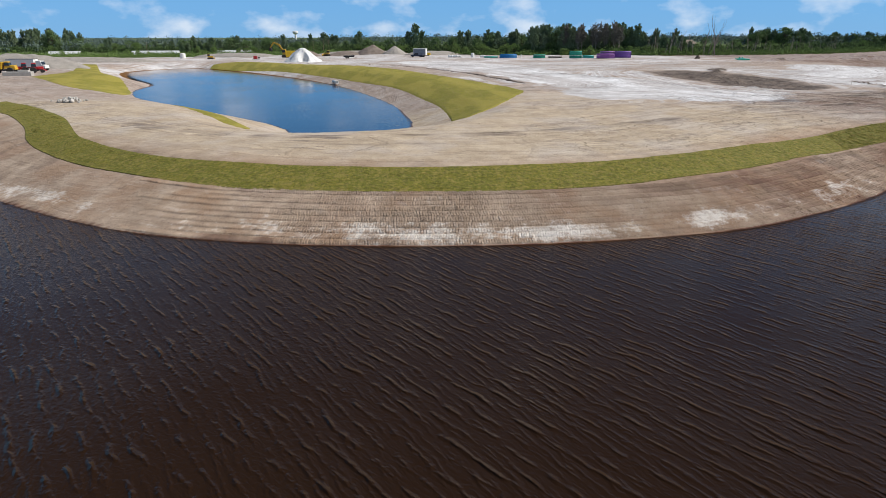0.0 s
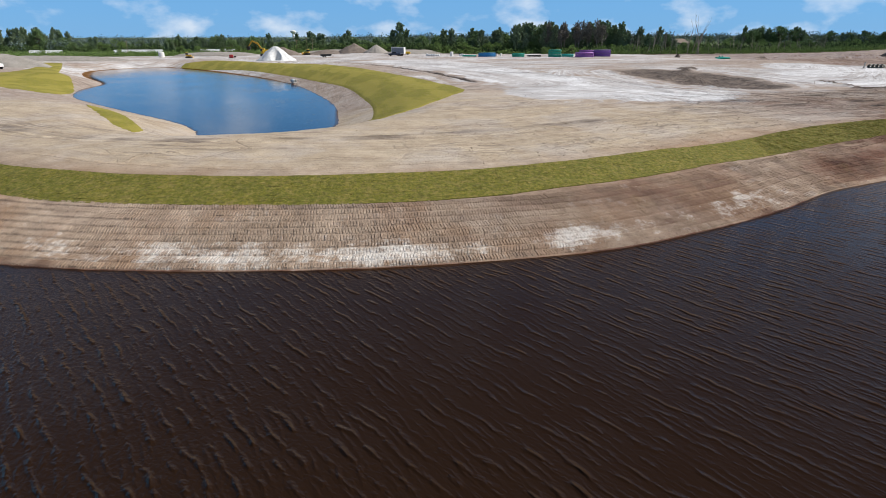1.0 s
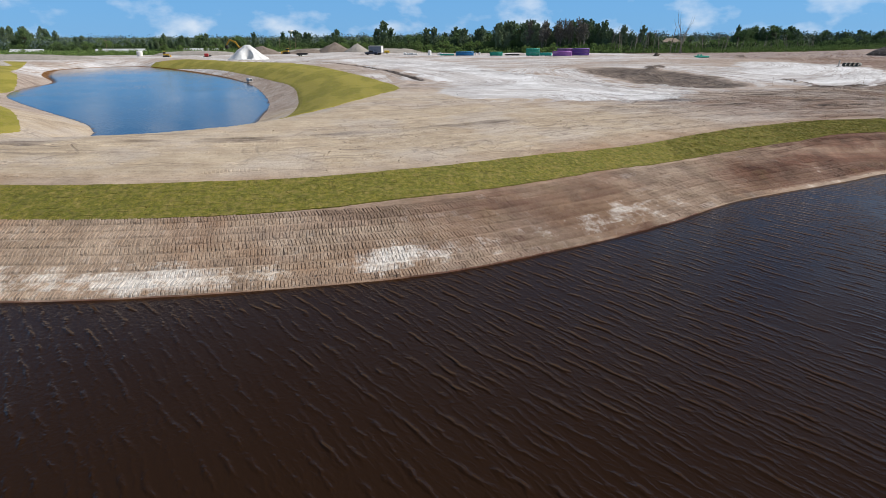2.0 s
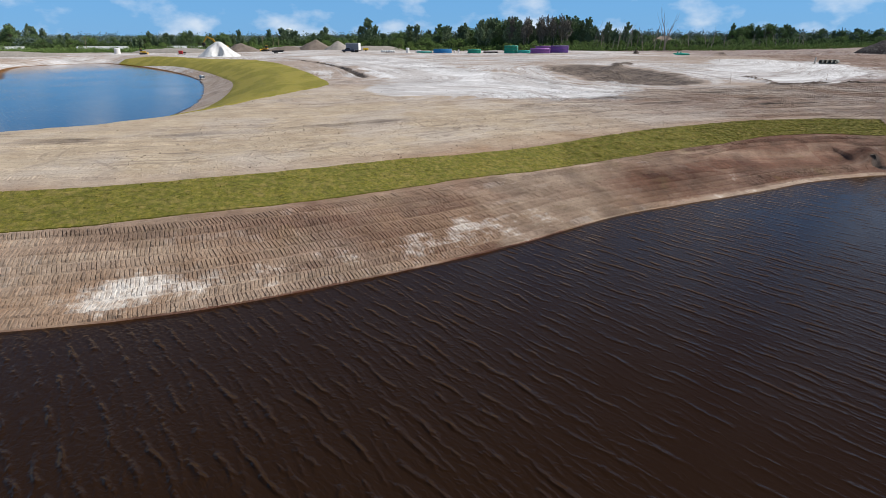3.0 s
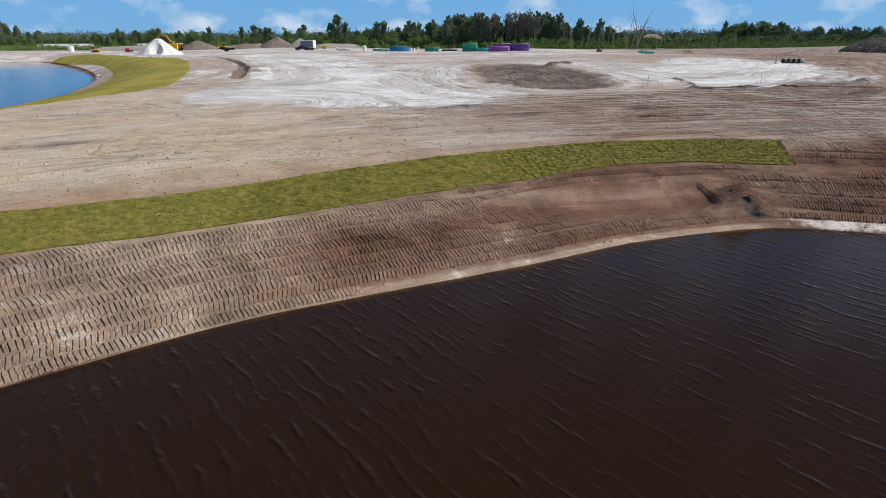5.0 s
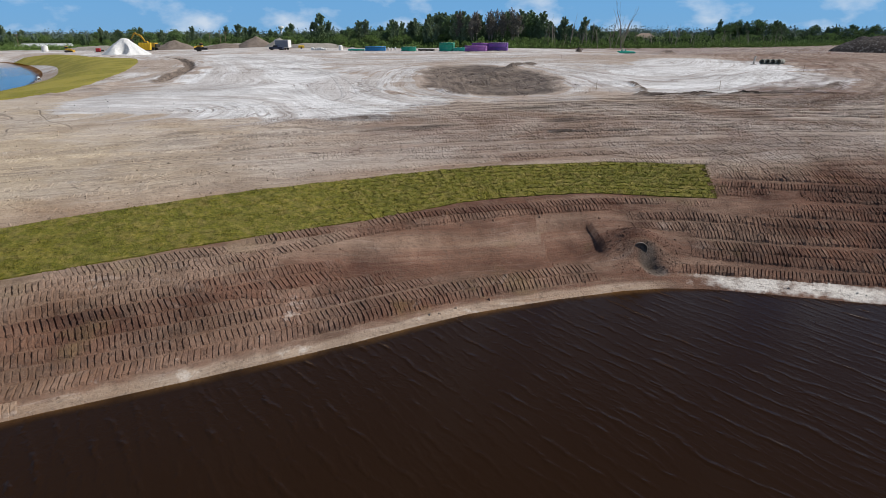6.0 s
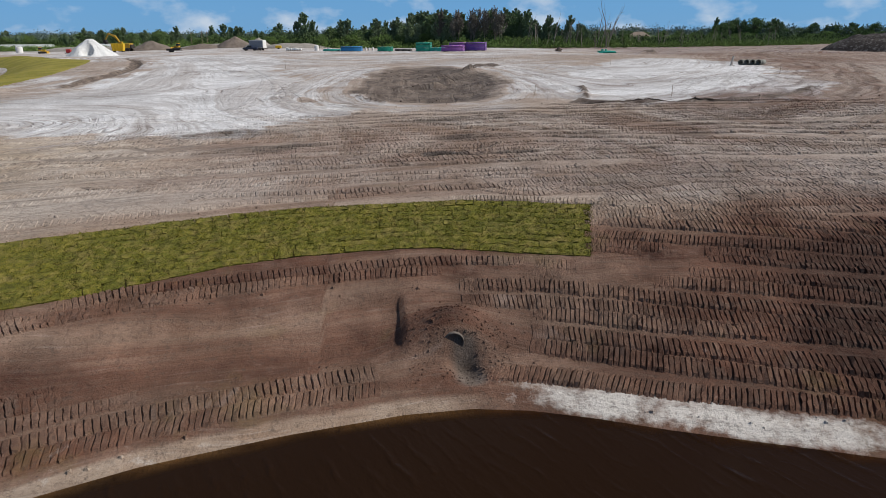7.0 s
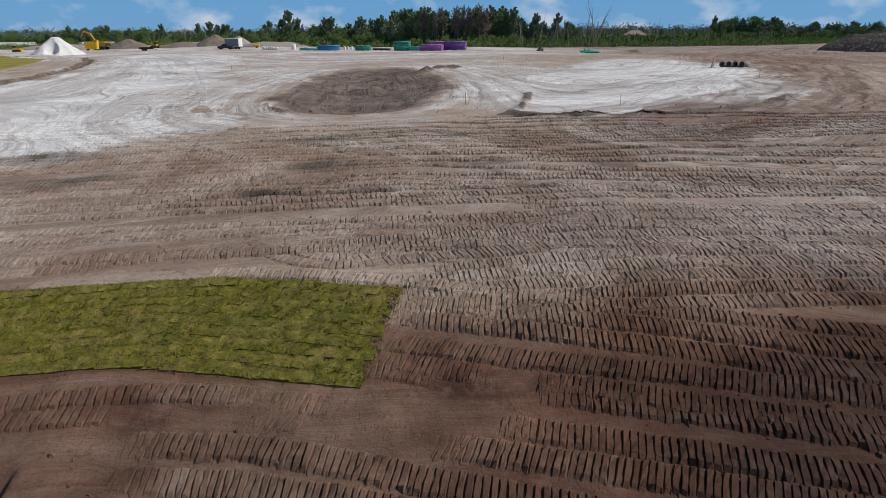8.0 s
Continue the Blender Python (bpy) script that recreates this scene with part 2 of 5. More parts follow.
def water_material(name, deep, ripple, amber, gloss, clear_to):
    """Tannin-dark water: short wind ripples on a glossy face, the bed showing through in the shallows."""
    m = Mat(name, 0.045, deep)
    p = m.place()
    m.b.inputs["IOR"].default_value = 1.33
    m.b.inputs["Specular IOR Level"].default_value = gloss

    def turned(angle):
        mp = m.node("Mapping")
        mp.inputs["Rotation"].default_value = (0, 0, radians(angle))
        m.put(mp.inputs["Vector"], p)
        return mp.outputs[0]

    def train(angle, scale, bend, grain, sharp):
        w = m.node("TexWave", Scale=scale, Distortion=bend, Detail=2.5, Detail_Scale=grain, Detail_Roughness=0.55)
        w.bands_direction = "Y"
        m.put(w.inputs["Vector"], turned(angle))
        return m.math("POWER", w.outputs["Fac"], sharp)

    patch = lambda scale, seed: m.ramp(m.noise(turned(58 + seed), scale, 3, 0.6, (0.8, 1.3, 1.0)), 0.44, 0.68, 0.03, 1.0)
    w1 = m.math("MULTIPLY", train(58, 0.5, 3.8, 1.0, 5.0), patch(0.95, 0))
    w2 = m.math("MULTIPLY", train(66, 0.95, 3.4, 1.3, 2.2), patch(0.9, 9))
    w3 = m.noise(turned(61), 5.0, 4, 0.66, (0.8, 1.6, 1.0), 0.3)
    lee = m.node("SeparateXYZ")
    m.put(lee.inputs[0], p)
    gust = m.math("MULTIPLY", m.ramp(m.noise(p, 0.06, 3), 0.36, 0.62, 0.3, 1.0), m.ramp(lee.outputs[0], -20.0, 78.0, 1.8, 0.27))
    h = m.math("ADD", m.math("ADD", m.math("MULTIPLY", w1, 0.55), m.math("MULTIPLY", w2, 0.17)), m.math("MULTIPLY", w3, 0.2))
    m.bump(m.math("MULTIPLY", h, gust), 1.0, ripple)
    clear = m.node("BsdfTransparent", Color=amber)
    blend = m.node("MixShader")
    m.put(blend.inputs[0], m.ramp(m.attr("depth"), 0.0, clear_to))
    m.t.links.new(clear.outputs[0], blend.inputs[1])
    m.t.links.new(m.b.outputs[0], blend.inputs[2])
    m.t.links.new(blend.outputs[0], m.t.nodes["Material Output"].inputs["Surface"])
    return m.m


SOIL, TURF, MOWN = soil_material(), turf_material("turf"), turf_material("pond_turf", 0.045, True)
LAKE_WATER = water_material("dark_lake_water", (0.0172, 0.0078, 0.0029), 0.17, (0.62, 0.52, 0.38, 1), 0.18, 0.13)
POND_WATER = water_material("pond_water", (0.006, 0.027, 0.066), 0.02, (0.6, 0.45, 0.3, 1), 0.3, 0.1)

# ---- plan ----
SHORE = [(-300, 420), (-120, 170), (-70, 100), (-45, 68), (-27.5, 51), (-15.5, 41.5), (-7, 37.6), (2, 35.3), (13, 34.1), (23, 34.5), (29, 35.4), (34, 37.2), (40, 39.8), (45, 42.4), (49, 45.0),
         (53, 47.2), (61, 50.1), (65.5, 51.8), (70, 53.7), (76.5, 55.1), (80, 54.9), (83.5, 53.6), (88, 52), (95, 49.5), (110, 45), (150, 36), (320, 0)]
POND = [(10.2, 103), (10, 88), (5, 78.5), (-2, 76), (-6, 81), (-9, 90), (-14, 99), (-24, 112), (-36, 128), (-47, 145), (-53, 165), (-54, 183), (-72, 221), (-81, 253), (-69, 273), (-58, 268),
        (-33, 230), (-14, 196), (-2, 168), (5, 141), (9, 120)]


def spline(points, step, closed=False):
    """A smooth line through the points, about one place every step metres."""
    p = np.array(points, float)
    n, out = len(p), []
    for i in range(n if closed else n - 1):
        a, b = p[i], p[(i + 1) % n]
        before = p[(i - 1) % n] if closed or i else 2 * a - b
        after = p[(i + 2) % n] if closed or i < n - 2 else 2 * b - a
        k = max(2, int(np.hypot(*(b - a)) / step))
        t = (np.arange(k) / k)[:, None]
        out.append(0.5 * (2 * a + (b - before) * t + (2 * before - 5 * a + 4 * b - after) * t**2 + (3 * a - before - 3 * b + after) * t**3))
    return np.concatenate(out + ([] if closed else [p[-1:]]))


def far_from(line, x, y, closed=False):
    """Distance from a line, for arrays of places."""
    x, y = np.asarray(x, float), np.asarray(y, float)
    best = np.full(x.shape, 1e9)
    ends = np.roll(line, -1, 0) if closed else line[1:]
    if x.size < 2000:
        p, d = (line if closed else line[:-1]), ends - (line if closed else line[:-1])
        ux, uy = x.reshape(-1, 1) - p[:, 0], y.reshape(-1, 1) - p[:, 1]
        t = np.clip((ux * d[:, 0] + uy * d[:, 1]) / ((d * d).sum(1) + 1e-12), 0, 1)
        return np.sqrt(((ux - t * d[:, 0]) ** 2 + (uy - t * d[:, 1]) ** 2).min(1)).reshape(x.shape)
    for a, b in zip(line, ends):
        d = b - a
        t = np.clip(((x - a[0]) * d[0] + (y - a[1]) * d[1]) / (d @ d + 1e-12), 0, 1)
        np.minimum(best, (x - a[0] - t * d[0]) ** 2 + (y - a[1] - t * d[1]) ** 2, out=best)
    return np.sqrt(best)


def close_to(line, x, y, reach, closed=False):
    """Distance from a line, worked out only within reach of it; 999 beyond."""
    x, y = np.asarray(x, float), np.asarray(y, float)
    (x0, y0), (x1, y1) = line.min(0) - reach, line.max(0) + reach
    pick = (x > x0) & (x < x1) & (y > y0) & (y < y1)
    out = np.full(x.shape, 999.0)
    if pick.any():
        out[pick] = far_from(line, x[pick], y[pick], closed)
    return out


def within(line, x, y, reach):
    """Distance from a closed outline, minus inside it."""
    return close_to(line, x, y, reach, True) * np.where(inside(line, x, y), -1, 1)


def inside(line, x, y):
    x, y = np.asarray(x, float), np.asarray(y, float)
    odd = np.zeros(x.shape, bool)
    for (ax, ay), (bx, by) in zip(line, np.roll(line, -1, 0)):
        if ay != by:
            odd ^= ((ay > y) != (by > y)) & (x < (bx - ax) * (y - ay) / (by - ay) + ax)
    return odd


SHORE_LINE, POND_LINE = spline(SHORE, 3.0), spline(POND, 6, True)


def smooth(v, a, b):
    t = np.clip((np.asarray(v, float) - a) / (b - a), 0, 1)
    return t * t * (3 - 2 * t)


def shore_far(x, y):
    """Metres inland of the lake's edge; minus on the water."""
    return far_from(SHORE_LINE, x, y) * np.where(np.asarray(y) > np.interp(x, SHORE_LINE[:, 0], SHORE_LINE[:, 1]), 1, -1)


def pond_far(x, y):
    return within(POND_LINE, x, y, 30)


WAVE_SETS = {}


def waves(x, y, size, seed):
    """Cheap smooth noise between -1 and 1 for arrays."""
    if seed not in WAVE_SETS:
        r = np.random.RandomState(seed)
        WAVE_SETS[seed] = [(r.uniform(0, 6.28), r.uniform(0, 6.28)) for _ in range(9)]
    v = np.zeros(np.shape(x))
    for k, (a, ph) in enumerate(WAVE_SETS[seed]):
        f = (0.6 + 0.35 * k) / size
        v = v + np.sin((x * math.cos(a) + y * math.sin(a)) * f * 2 * math.pi + ph + 1.3 * np.sin((x * math.sin(a) - y * math.cos(a)) * f * 2.1 + ph)) / (1 + 0.3 * k)
    return v / 3.0


CUT = (76.6, 59.8)
DITCH_LINE = spline([(-34, 262), (-2, 238), (15.8, 206), (28, 169), (33.5, 138), (35.2, 124)], 6)
HEAPS = [(88, 140, 3.0, 0.8), (92, 146, 2.2, 0.8), (96, 153, 2.6, 0.7), (80, 132, 1.4, 0.65), (79.5, 119, 1.3, 0.62), (84, 125, 1.5, 0.65), (86.5, 133, 1.2, 0.62), (76.5, 110, 0.9, 0.4), (147, 199, 2.4, 1.1), (112, 108, 0.8, 0.2), (114.5, 108.6, 1.0, 0.2), (33, 119, 1.8, 0.4), (34.2, 112, 1.6, 0.35), (33, 105, 2.0, 0.3), (24, 79, 2.5, 0.25), (53, 150, 1.6, 0.3)]
WHITE_EAST = spline([(100.7, 118.1), (96.8, 100), (98.5, 94), (104.5, 93), (114.2, 95.7), (126, 108), (137, 129.6), (147.5, 155), (134, 173), (116.5, 154.4)], 4, True)
WHITE_WEST = spline([(38, 96), (52, 84), (64, 82), (67, 86.7), (70.6, 91.3), (72, 97), (69, 108), (66, 123), (61, 152), (46, 228), (18, 236), (34, 165), (40, 125)], 5, True)
DUG = spline([(74.5, 105.9), (78, 99.6), (85.9, 98.6), (91, 110.8), (94.2, 136.9), (88, 163), (78.2, 158), (73.5, 119.2)], 4, True)
ROAD_EAST = spline([(230, 260), (177, 198), (150, 141), (131, 112), (116, 95), (104, 86)], 5)
GROWTH = np.array([(-700, 470), (-260, 395), (-120, 382), (-40, 392), (5, 385), (54, 332), (100, 288), (134, 264), (190, 266), (245, 286), (330, 338), (420, 372), (700, 400)], float)
HAUL = [spline([(-24, 72), (-11.8, 62.6), (0.6, 58.2), (11, 57.6), (20, 58.8), (34, 64.2), (45, 68.8), (56, 73.6), (70, 77.4), (84, 79.6), (96, 77.6)], 2), spline([(40, 66.6), (49.7, 72.6), (59, 80), (66, 83.4), (78, 87.2), (94, 87), (108, 84)], 2)]
RIDGES = [(spline([(79, 74.2), (88, 73.6), (96, 72.7), (107, 70.6), (120, 68)], 2), 0.3, 0.11), (spline([(94.5, 95.6), (99, 93), (104.5, 92.2), (114, 94.8), (122, 102)], 2), 0.6, 0.28),
          (spline([(96, 98), (97.4, 103), (99.6, 110.5)], 1), 0.32, 0.4), (spline([(74.2, 107.5), (75.2, 103.5), (77, 100.6)], 1), 0.4, 0.3)]


def terrain(x, y, d=None, q=None):
    """Height of the ground."""
    x, y = np.asarray(x, float), np.asarray(y, float)
    d = shore_far(x, y) if d is None else d
    q = pond_far(x, y) if q is None else q
    z = np.interp(d, [-60, -6, 0, 2, 5, 6.5, 11, 15, 20], [-6, -1.6, 0, 0.5, 1.5, 1.9, 2.95, 3.3, 3.5])
    z = np.minimum(z, np.interp(q, [-20, 0, 10, 14, 20], [-3, 0, 2.8, 3.4, 3.5]))
    flat = smooth(d, 10, 22) * smooth(q, 10, 18)
    z = z + 0.9 * smooth(x, 70, 120) * smooth(y, 60, 90) * flat
    z = z + flat * (0.10 * waves(x, y, 25, 3) + 0.05 * waves(x, y, 7, 4)) + smooth(d, 0.5, 3) * 0.035 * waves(x, y, 3.0, 5)
    z = z - 0.9 * smooth(25 - x, 0, 40) * smooth(y, 150, 250)
    z = z - 1.4 * smooth(-x, 15, 65) * smooth(y, 285, 345)
    # shallow graded hollow beside the pipe mouth, ending in a clean cut
    hollow = smooth(x, 62, 70) * (1 - smooth(x, CUT[0] - 0.08, CUT[0] + 0.08)) * smooth(d, 2.0, 3.0) * (1 - smooth(d, 4.75, 5.05))
    z = z - 0.22 * hollow
    near_pipe = np.exp(-(((x - 78.1) / 1.3) ** 2 + ((y - 58.0) / 1.0) ** 2))
    z = z + 0.86 * near_pipe * smooth(y, 57.1, 57.46)
    runnel = np.exp(-(((x - 78.45 - 0.12 * (57.0 - y)) / 0.42) ** 2)) * smooth(y, 55.9, 56.8) * (1 - smooth(y, 57.27, 57.47))
    z = z - 0.34 * runnel
    cut = smooth(y, 118, 134)
    z = z + 0.15 * cut * np.exp(-((close_to(DITCH_LINE, x, y, 5) / 0.8) ** 2)) - cut * np.clip(0.85 + 0.4 * waves(x, y, 14, 31), 0.4, 1.3) * np.exp(-((close_to(DITCH_LINE + np.array([1.4, 0.6]), x, y, 5) / (0.62 + 0.2 * waves(x, y, 9, 32))) ** 2))
    z = z - 0.8 * (1 - smooth(within(DUG, x, y, 8), -7, 0.3)) * (1 + 0.3 * waves(x, y, 6, 22))
    for line, w, h in RIDGES:
        z = z + h * np.exp(-((close_to(line, x, y, 3) / w) ** 2)) * np.clip(0.75 + 0.7 * waves(x, y, 2.2, 23), 0.1, 1.6)
    for cx, cy, w, h in HEAPS:
        r = np.hypot(x - cx, y - cy) / w
        z = z + h * np.exp(-r * r) * (1 + 0.5 * waves(x, y, w * 0.9, 21))
    return z


# ---- ground ----
def put_mesh(name, verts, faces, material, layers=None, soft=True):
    me = bpy.data.meshes.new(name)
    if isinstance(faces, np.ndarray):
        n, k = faces.shape
        me.vertices.add(len(verts))
        me.vertices.foreach_set("co", np.asarray(verts, np.float32).ravel())
        me.loops.add(n * k)
        me.loops.foreach_set("vertex_index", faces.astype(np.int32).ravel())
        me.polygons.add(n)
        me.polygons.foreach_set("loop_start", np.arange(0, n * k, k, dtype=np.int32))
        me.update(calc_edges=True)
    else:
        me.from_pydata(verts, [], faces)
    for key, values in (layers or {}).items():
        me.attributes.new(key, "FLOAT", "POINT").data.foreach_set("value", np.asarray(values, np.float32))
    me.materials.append(material)
    me.polygons.foreach_set("use_smooth", np.full(len(me.polygons), soft, bool))
    me.update()
    return new(name, me)


def grid_faces(nx, ny, keep=None):
    i = np.arange(nx * ny).reshape(ny, nx)
    q = np.stack([i[:-1, :-1], i[:-1, 1:], i[1:, 1:], i[1:, :-1]], -1).reshape(-1, 4)
    return q if keep is None else q[keep.reshape(-1)]


def soil_layers(x, y, d, q):
    """What the bare ground is made of, by plan."""
    n, m = waves(x, y, 30, 11), waves(x, y, 9, 12)
    lime = np.maximum(0.95 - 0.95 * smooth(within(WHITE_EAST, x, y, 14) + 3.5 * n + 2.2 * m, -2.5, 3.0), 0.9 - 0.9 * smooth(within(WHITE_WEST, x, y, 14) + 3 * n + 1.5 * m, -4, 5))
    lime = np.maximum(lime, 0.48 * smooth(y + 9 * n - 0.2 * x, 60, 82) * smooth(x, 25, 45) * (1 - smooth(x, 105, 140)))
    lime = np.maximum(lime, 0.5 * smooth(y, 165, 215))
    lime = np.maximum(lime, 0.5 * smooth(x, 12, 30) * smooth(y, 95, 120) * (1 - smooth(x, 100, 130)))
    hollow = 1 - smooth(within(DUG, x, y, 9) + 1.2 * m, -3.0, 2.0)
    bank = np.clip(0.1 + 0.26 * smooth(x, -25, 16) + 0.2 * n * (1 - smooth(x, 40, 60)) + 0.42 * smooth(x + 4 * n + 3 * m, 34, 60), 0, 0.78) * (1 - smooth(d, 8, 14))
    side = smooth(x + 5 * n + 2 * m + 0.25 * (y - 62), 76, 92) * (1 - 0.8 * smooth(y + 2 * n + 2 * m - 0.05 * (x - 85), 59, 70))
    moist = np.maximum(bank, side)
    muck = hollow * (0.82 + 0.2 * n)
    moist = np.maximum(moist, 0.46 * smooth(x + 8 * n, 52, 76) * (1 - smooth(y + 6 * n, 80, 93)))
    moist = np.maximum(moist, 0.6 * smooth(x + 0.15 * y + 9 * n, 158, 185) * (1 - smooth(y, 330, 420)))
    muck = np.maximum(muck, smooth(y, 118, 134) * (1.0 - smooth(close_to(DITCH_LINE + np.array([1.3, 0.6]), x, y, 6) + 0.4 * m, 0.7, 1.7)))
    moist = np.maximum(moist, 0.58 * (1 - smooth(close_to(ROAD_EAST, x, y, 30) + 3 * n + 2 * m, 4, 13)))
    away = close_to(ROAD_EAST, x, y, 30)
    muck = np.maximum(muck, 0.9 * np.exp(-(((x - 78.5 - 0.12 * (57.0 - y)) / 0.55) ** 2)) * smooth(y, 55.7, 56.3) * (1 - smooth(y, 57.4, 57.7)))
    for line in HAUL:
        muck = np.maximum(muck, (0.43 + 0.22 * waves(x, y, 11, 34)) * (1 - smooth(close_to(line, x, y, 7) + 0.7 * m, 0.4, 2.4)))
    for line, w, h in RIDGES:
        muck = np.maximum(muck, 0.75 * (1 - smooth(close_to(line, x, y, 5) / w + 1.2 * m + 0.6 * n, 0.4, 1.8)))
    for cx, cy, w, h in HEAPS:
        muck = np.maximum(muck, (0.85 if h > 0.6 else 0.42) * (1 - smooth(np.hypot(x - cx, y - cy) / w + 0.35 * m, 0.5, 1.5)))
    moist = np.maximum(moist, 0.95 * np.exp(-(((x - 78.2) / 1.9) ** 2 + ((y - 58.3) / 1.7) ** 2)))
    wet = 0.9 - 0.9 * smooth(d + 0.2 * m, 0.12, 0.5)
    moist = np.maximum(moist, wet * (1 - smooth(x, 66, 74)))
    moist = moist * (1 - 0.9 * smooth(x, 46, 58) * (1 - smooth(x, 76, 80)) * (1 - smooth(d + 0.1 * m, 0.3, 0.55)))
    chalk = (0.6 + 0.45 * waves(x, y, 16, 13)) * (1 - smooth(np.abs(d - 1.7 - 0.6 * n), 0.3, 2.2)) * (1 - 0.75 * smooth(x, 40, 58)) * (0.6 + 0.4 * smooth(x, -15, 10))
    chalk = np.maximum(chalk, (0.72 + 0.25 * m) * (1 - smooth(np.abs(d - 0.55 + 0.3 * m), 0.3, 0.85)) * smooth(x + 2 * m, 74, 82))
    chalk = np.maximum(chalk, (0.3 + 0.25 * n) * (1 - smooth(np.abs(d - 0.2), 0.15, 0.42)) * smooth(x, 52, 64))
    f_dug, f_ditch = within(DUG, x, y, 45), close_to(DITCH_LINE, x, y, 70)
    across = np.clip(away, 0, 60) * np.where(x > np.interp(y, ROAD_EAST[::-1, 1], ROAD_EAST[::-1, 0]), 1, -1)
    pulls = [(np.exp(-np.maximum(d - 8, 0) / 11), d), (1.3 * np.exp(-np.maximum(f_dug, 0) / 9), f_dug), (np.exp(-f_ditch / 15) * smooth(y, 80, 98), f_ditch), (1.3 * np.exp(-away / 9), across), (np.full(np.shape(x), 0.07), 0.8 * y + 0.2 * x)]
    sweep = sum(w * np.clip(f, -80, 400) for w, f in pulls) / sum(w for w, f in pulls)
    grown = smooth(y - np.interp(x, GROWTH[:, 0], GROWTH[:, 1]) + 4 * m, -4, 10)
    return {"sweep": sweep, "grown": grown, "limestone": lime * (1 - hollow), "moist": moist, "muck": muck, "chalk": 1.12 * chalk, "inland": d, "road": 1 - smooth(away, 5, 13), "across": across, "driven": 0.35 + 0.65 * np.maximum(smooth(x, 42, 70), smooth(y, 92, 110)) + 0.3 * np.exp(-((y - 84 - 5 * n) / 5) ** 2) * (x > 10)}


def steps(*runs):
    """Grid lines: runs of (start, end, step at start, step at end)."""
    out = []
    for a, b, s0, s1 in runs:
        v = a
        while v < b:
            out.append(v)
            v += s0 + (s1 - s0) * (v - a) / (b - a)
    return np.array(out + [runs[-1][1]])


gx = np.concatenate([-steps((60, 200, 1, 5), (200, 4500, 10, 400))[::-1], steps((-59, 0, 1, 0.5), (0, 74, 0.5, 0.4), (74, 81, 0.16, 0.16), (81, 110, 0.3, 0.5), (110, 260, 0.6, 3), (260, 4500, 6, 400))])
gy = np.concatenate([-steps((0, 2000, 20, 300))[::-1], steps((10, 30, 3, 0.5), (30, 52, 0.35, 0.35), (52, 62, 0.18, 0.18), (62, 75, 0.3, 0.4), (75, 140, 0.45, 1.2), (140, 320, 1.4, 3), (320, 4800, 5, 400))])
X, Y = np.meshgrid(gx, gy)
D, Q = shore_far(X, Y), pond_far(X, Y)
Z = terrain(X, Y, D, Q)
ground = put_mesh("ground", np.stack([X, Y, Z], -1).reshape(-1, 3), grid_faces(len(gx), len(gy)), SOIL, {k: v.ravel() for k, v in soil_layers(X, Y, D, Q).items()})
tagged(ground, "graded bare building ground of beige sand, white limestone and moist brown soil", "ground", kind="structure")



def ground_z(x, y):
    """Height of the ground sheet at places, by its grid."""
    x, y = np.asarray(x, float), np.asarray(y, float)
    i, j = np.clip(np.searchsorted(gx, x) - 1, 0, len(gx) - 2), np.clip(np.searchsorted(gy, y) - 1, 0, len(gy) - 2)
    u, v = (x - gx[i]) / (gx[i + 1] - gx[i]), (y - gy[j]) / (gy[j + 1] - gy[j])
    return (Z[j, i] * (1 - u) + Z[j, i + 1] * u) * (1 - v) + (Z[j + 1, i] * (1 - u) + Z[j + 1, i + 1] * u) * v


lx, ly = steps((-220, -40, 12, 3), (-40, 110, 1.5, 1.5), (110, 330, 3, 14)), steps((-260, 20, 20, 3), (20, 70, 1.0, 1.0), (70, 330, 3, 14))
LX, LY = np.meshgrid(lx, ly)
LD = shore_far(LX, LY)
near = LD < 6
keep = near[:-1, :-1] | near[:-1, 1:] | near[1:, 1:] | near[1:, :-1]
water = put_mesh("lake_water", np.stack([LX, LY, np.zeros_like(LX)], -1).reshape(-1, 3), grid_faces(len(lx), len(ly), keep), LAKE_WATER, {"depth": np.maximum(0, -terrain(LX, LY, LD, np.full(LX.shape, 99.0))).ravel()})
tagged(water, "dark tannin-brown lake water with wind ripples", "water", kind="structure")

bx, by = np.linspace(-95, 20, 70), np.linspace(60, 290, 120)
BX, BY = np.meshgrid(bx, by)
near = pond_far(BX, BY) < 5
keep = near[:-1, :-1] | near[:-1, 1:] | near[1:, 1:] | near[1:, :-1]
pond = put_mesh("pond_water", np.stack([BX, BY, np.full(BX.shape, 0.004)], -1).reshape(-1, 3), grid_faces(len(bx), len(by), keep), POND_WATER, {"depth": np.maximum(0, -pond_far(BX, BY) * 0.15).ravel()})
tagged(pond, "calm blue pond water mirroring the sky", "water", kind="structure")


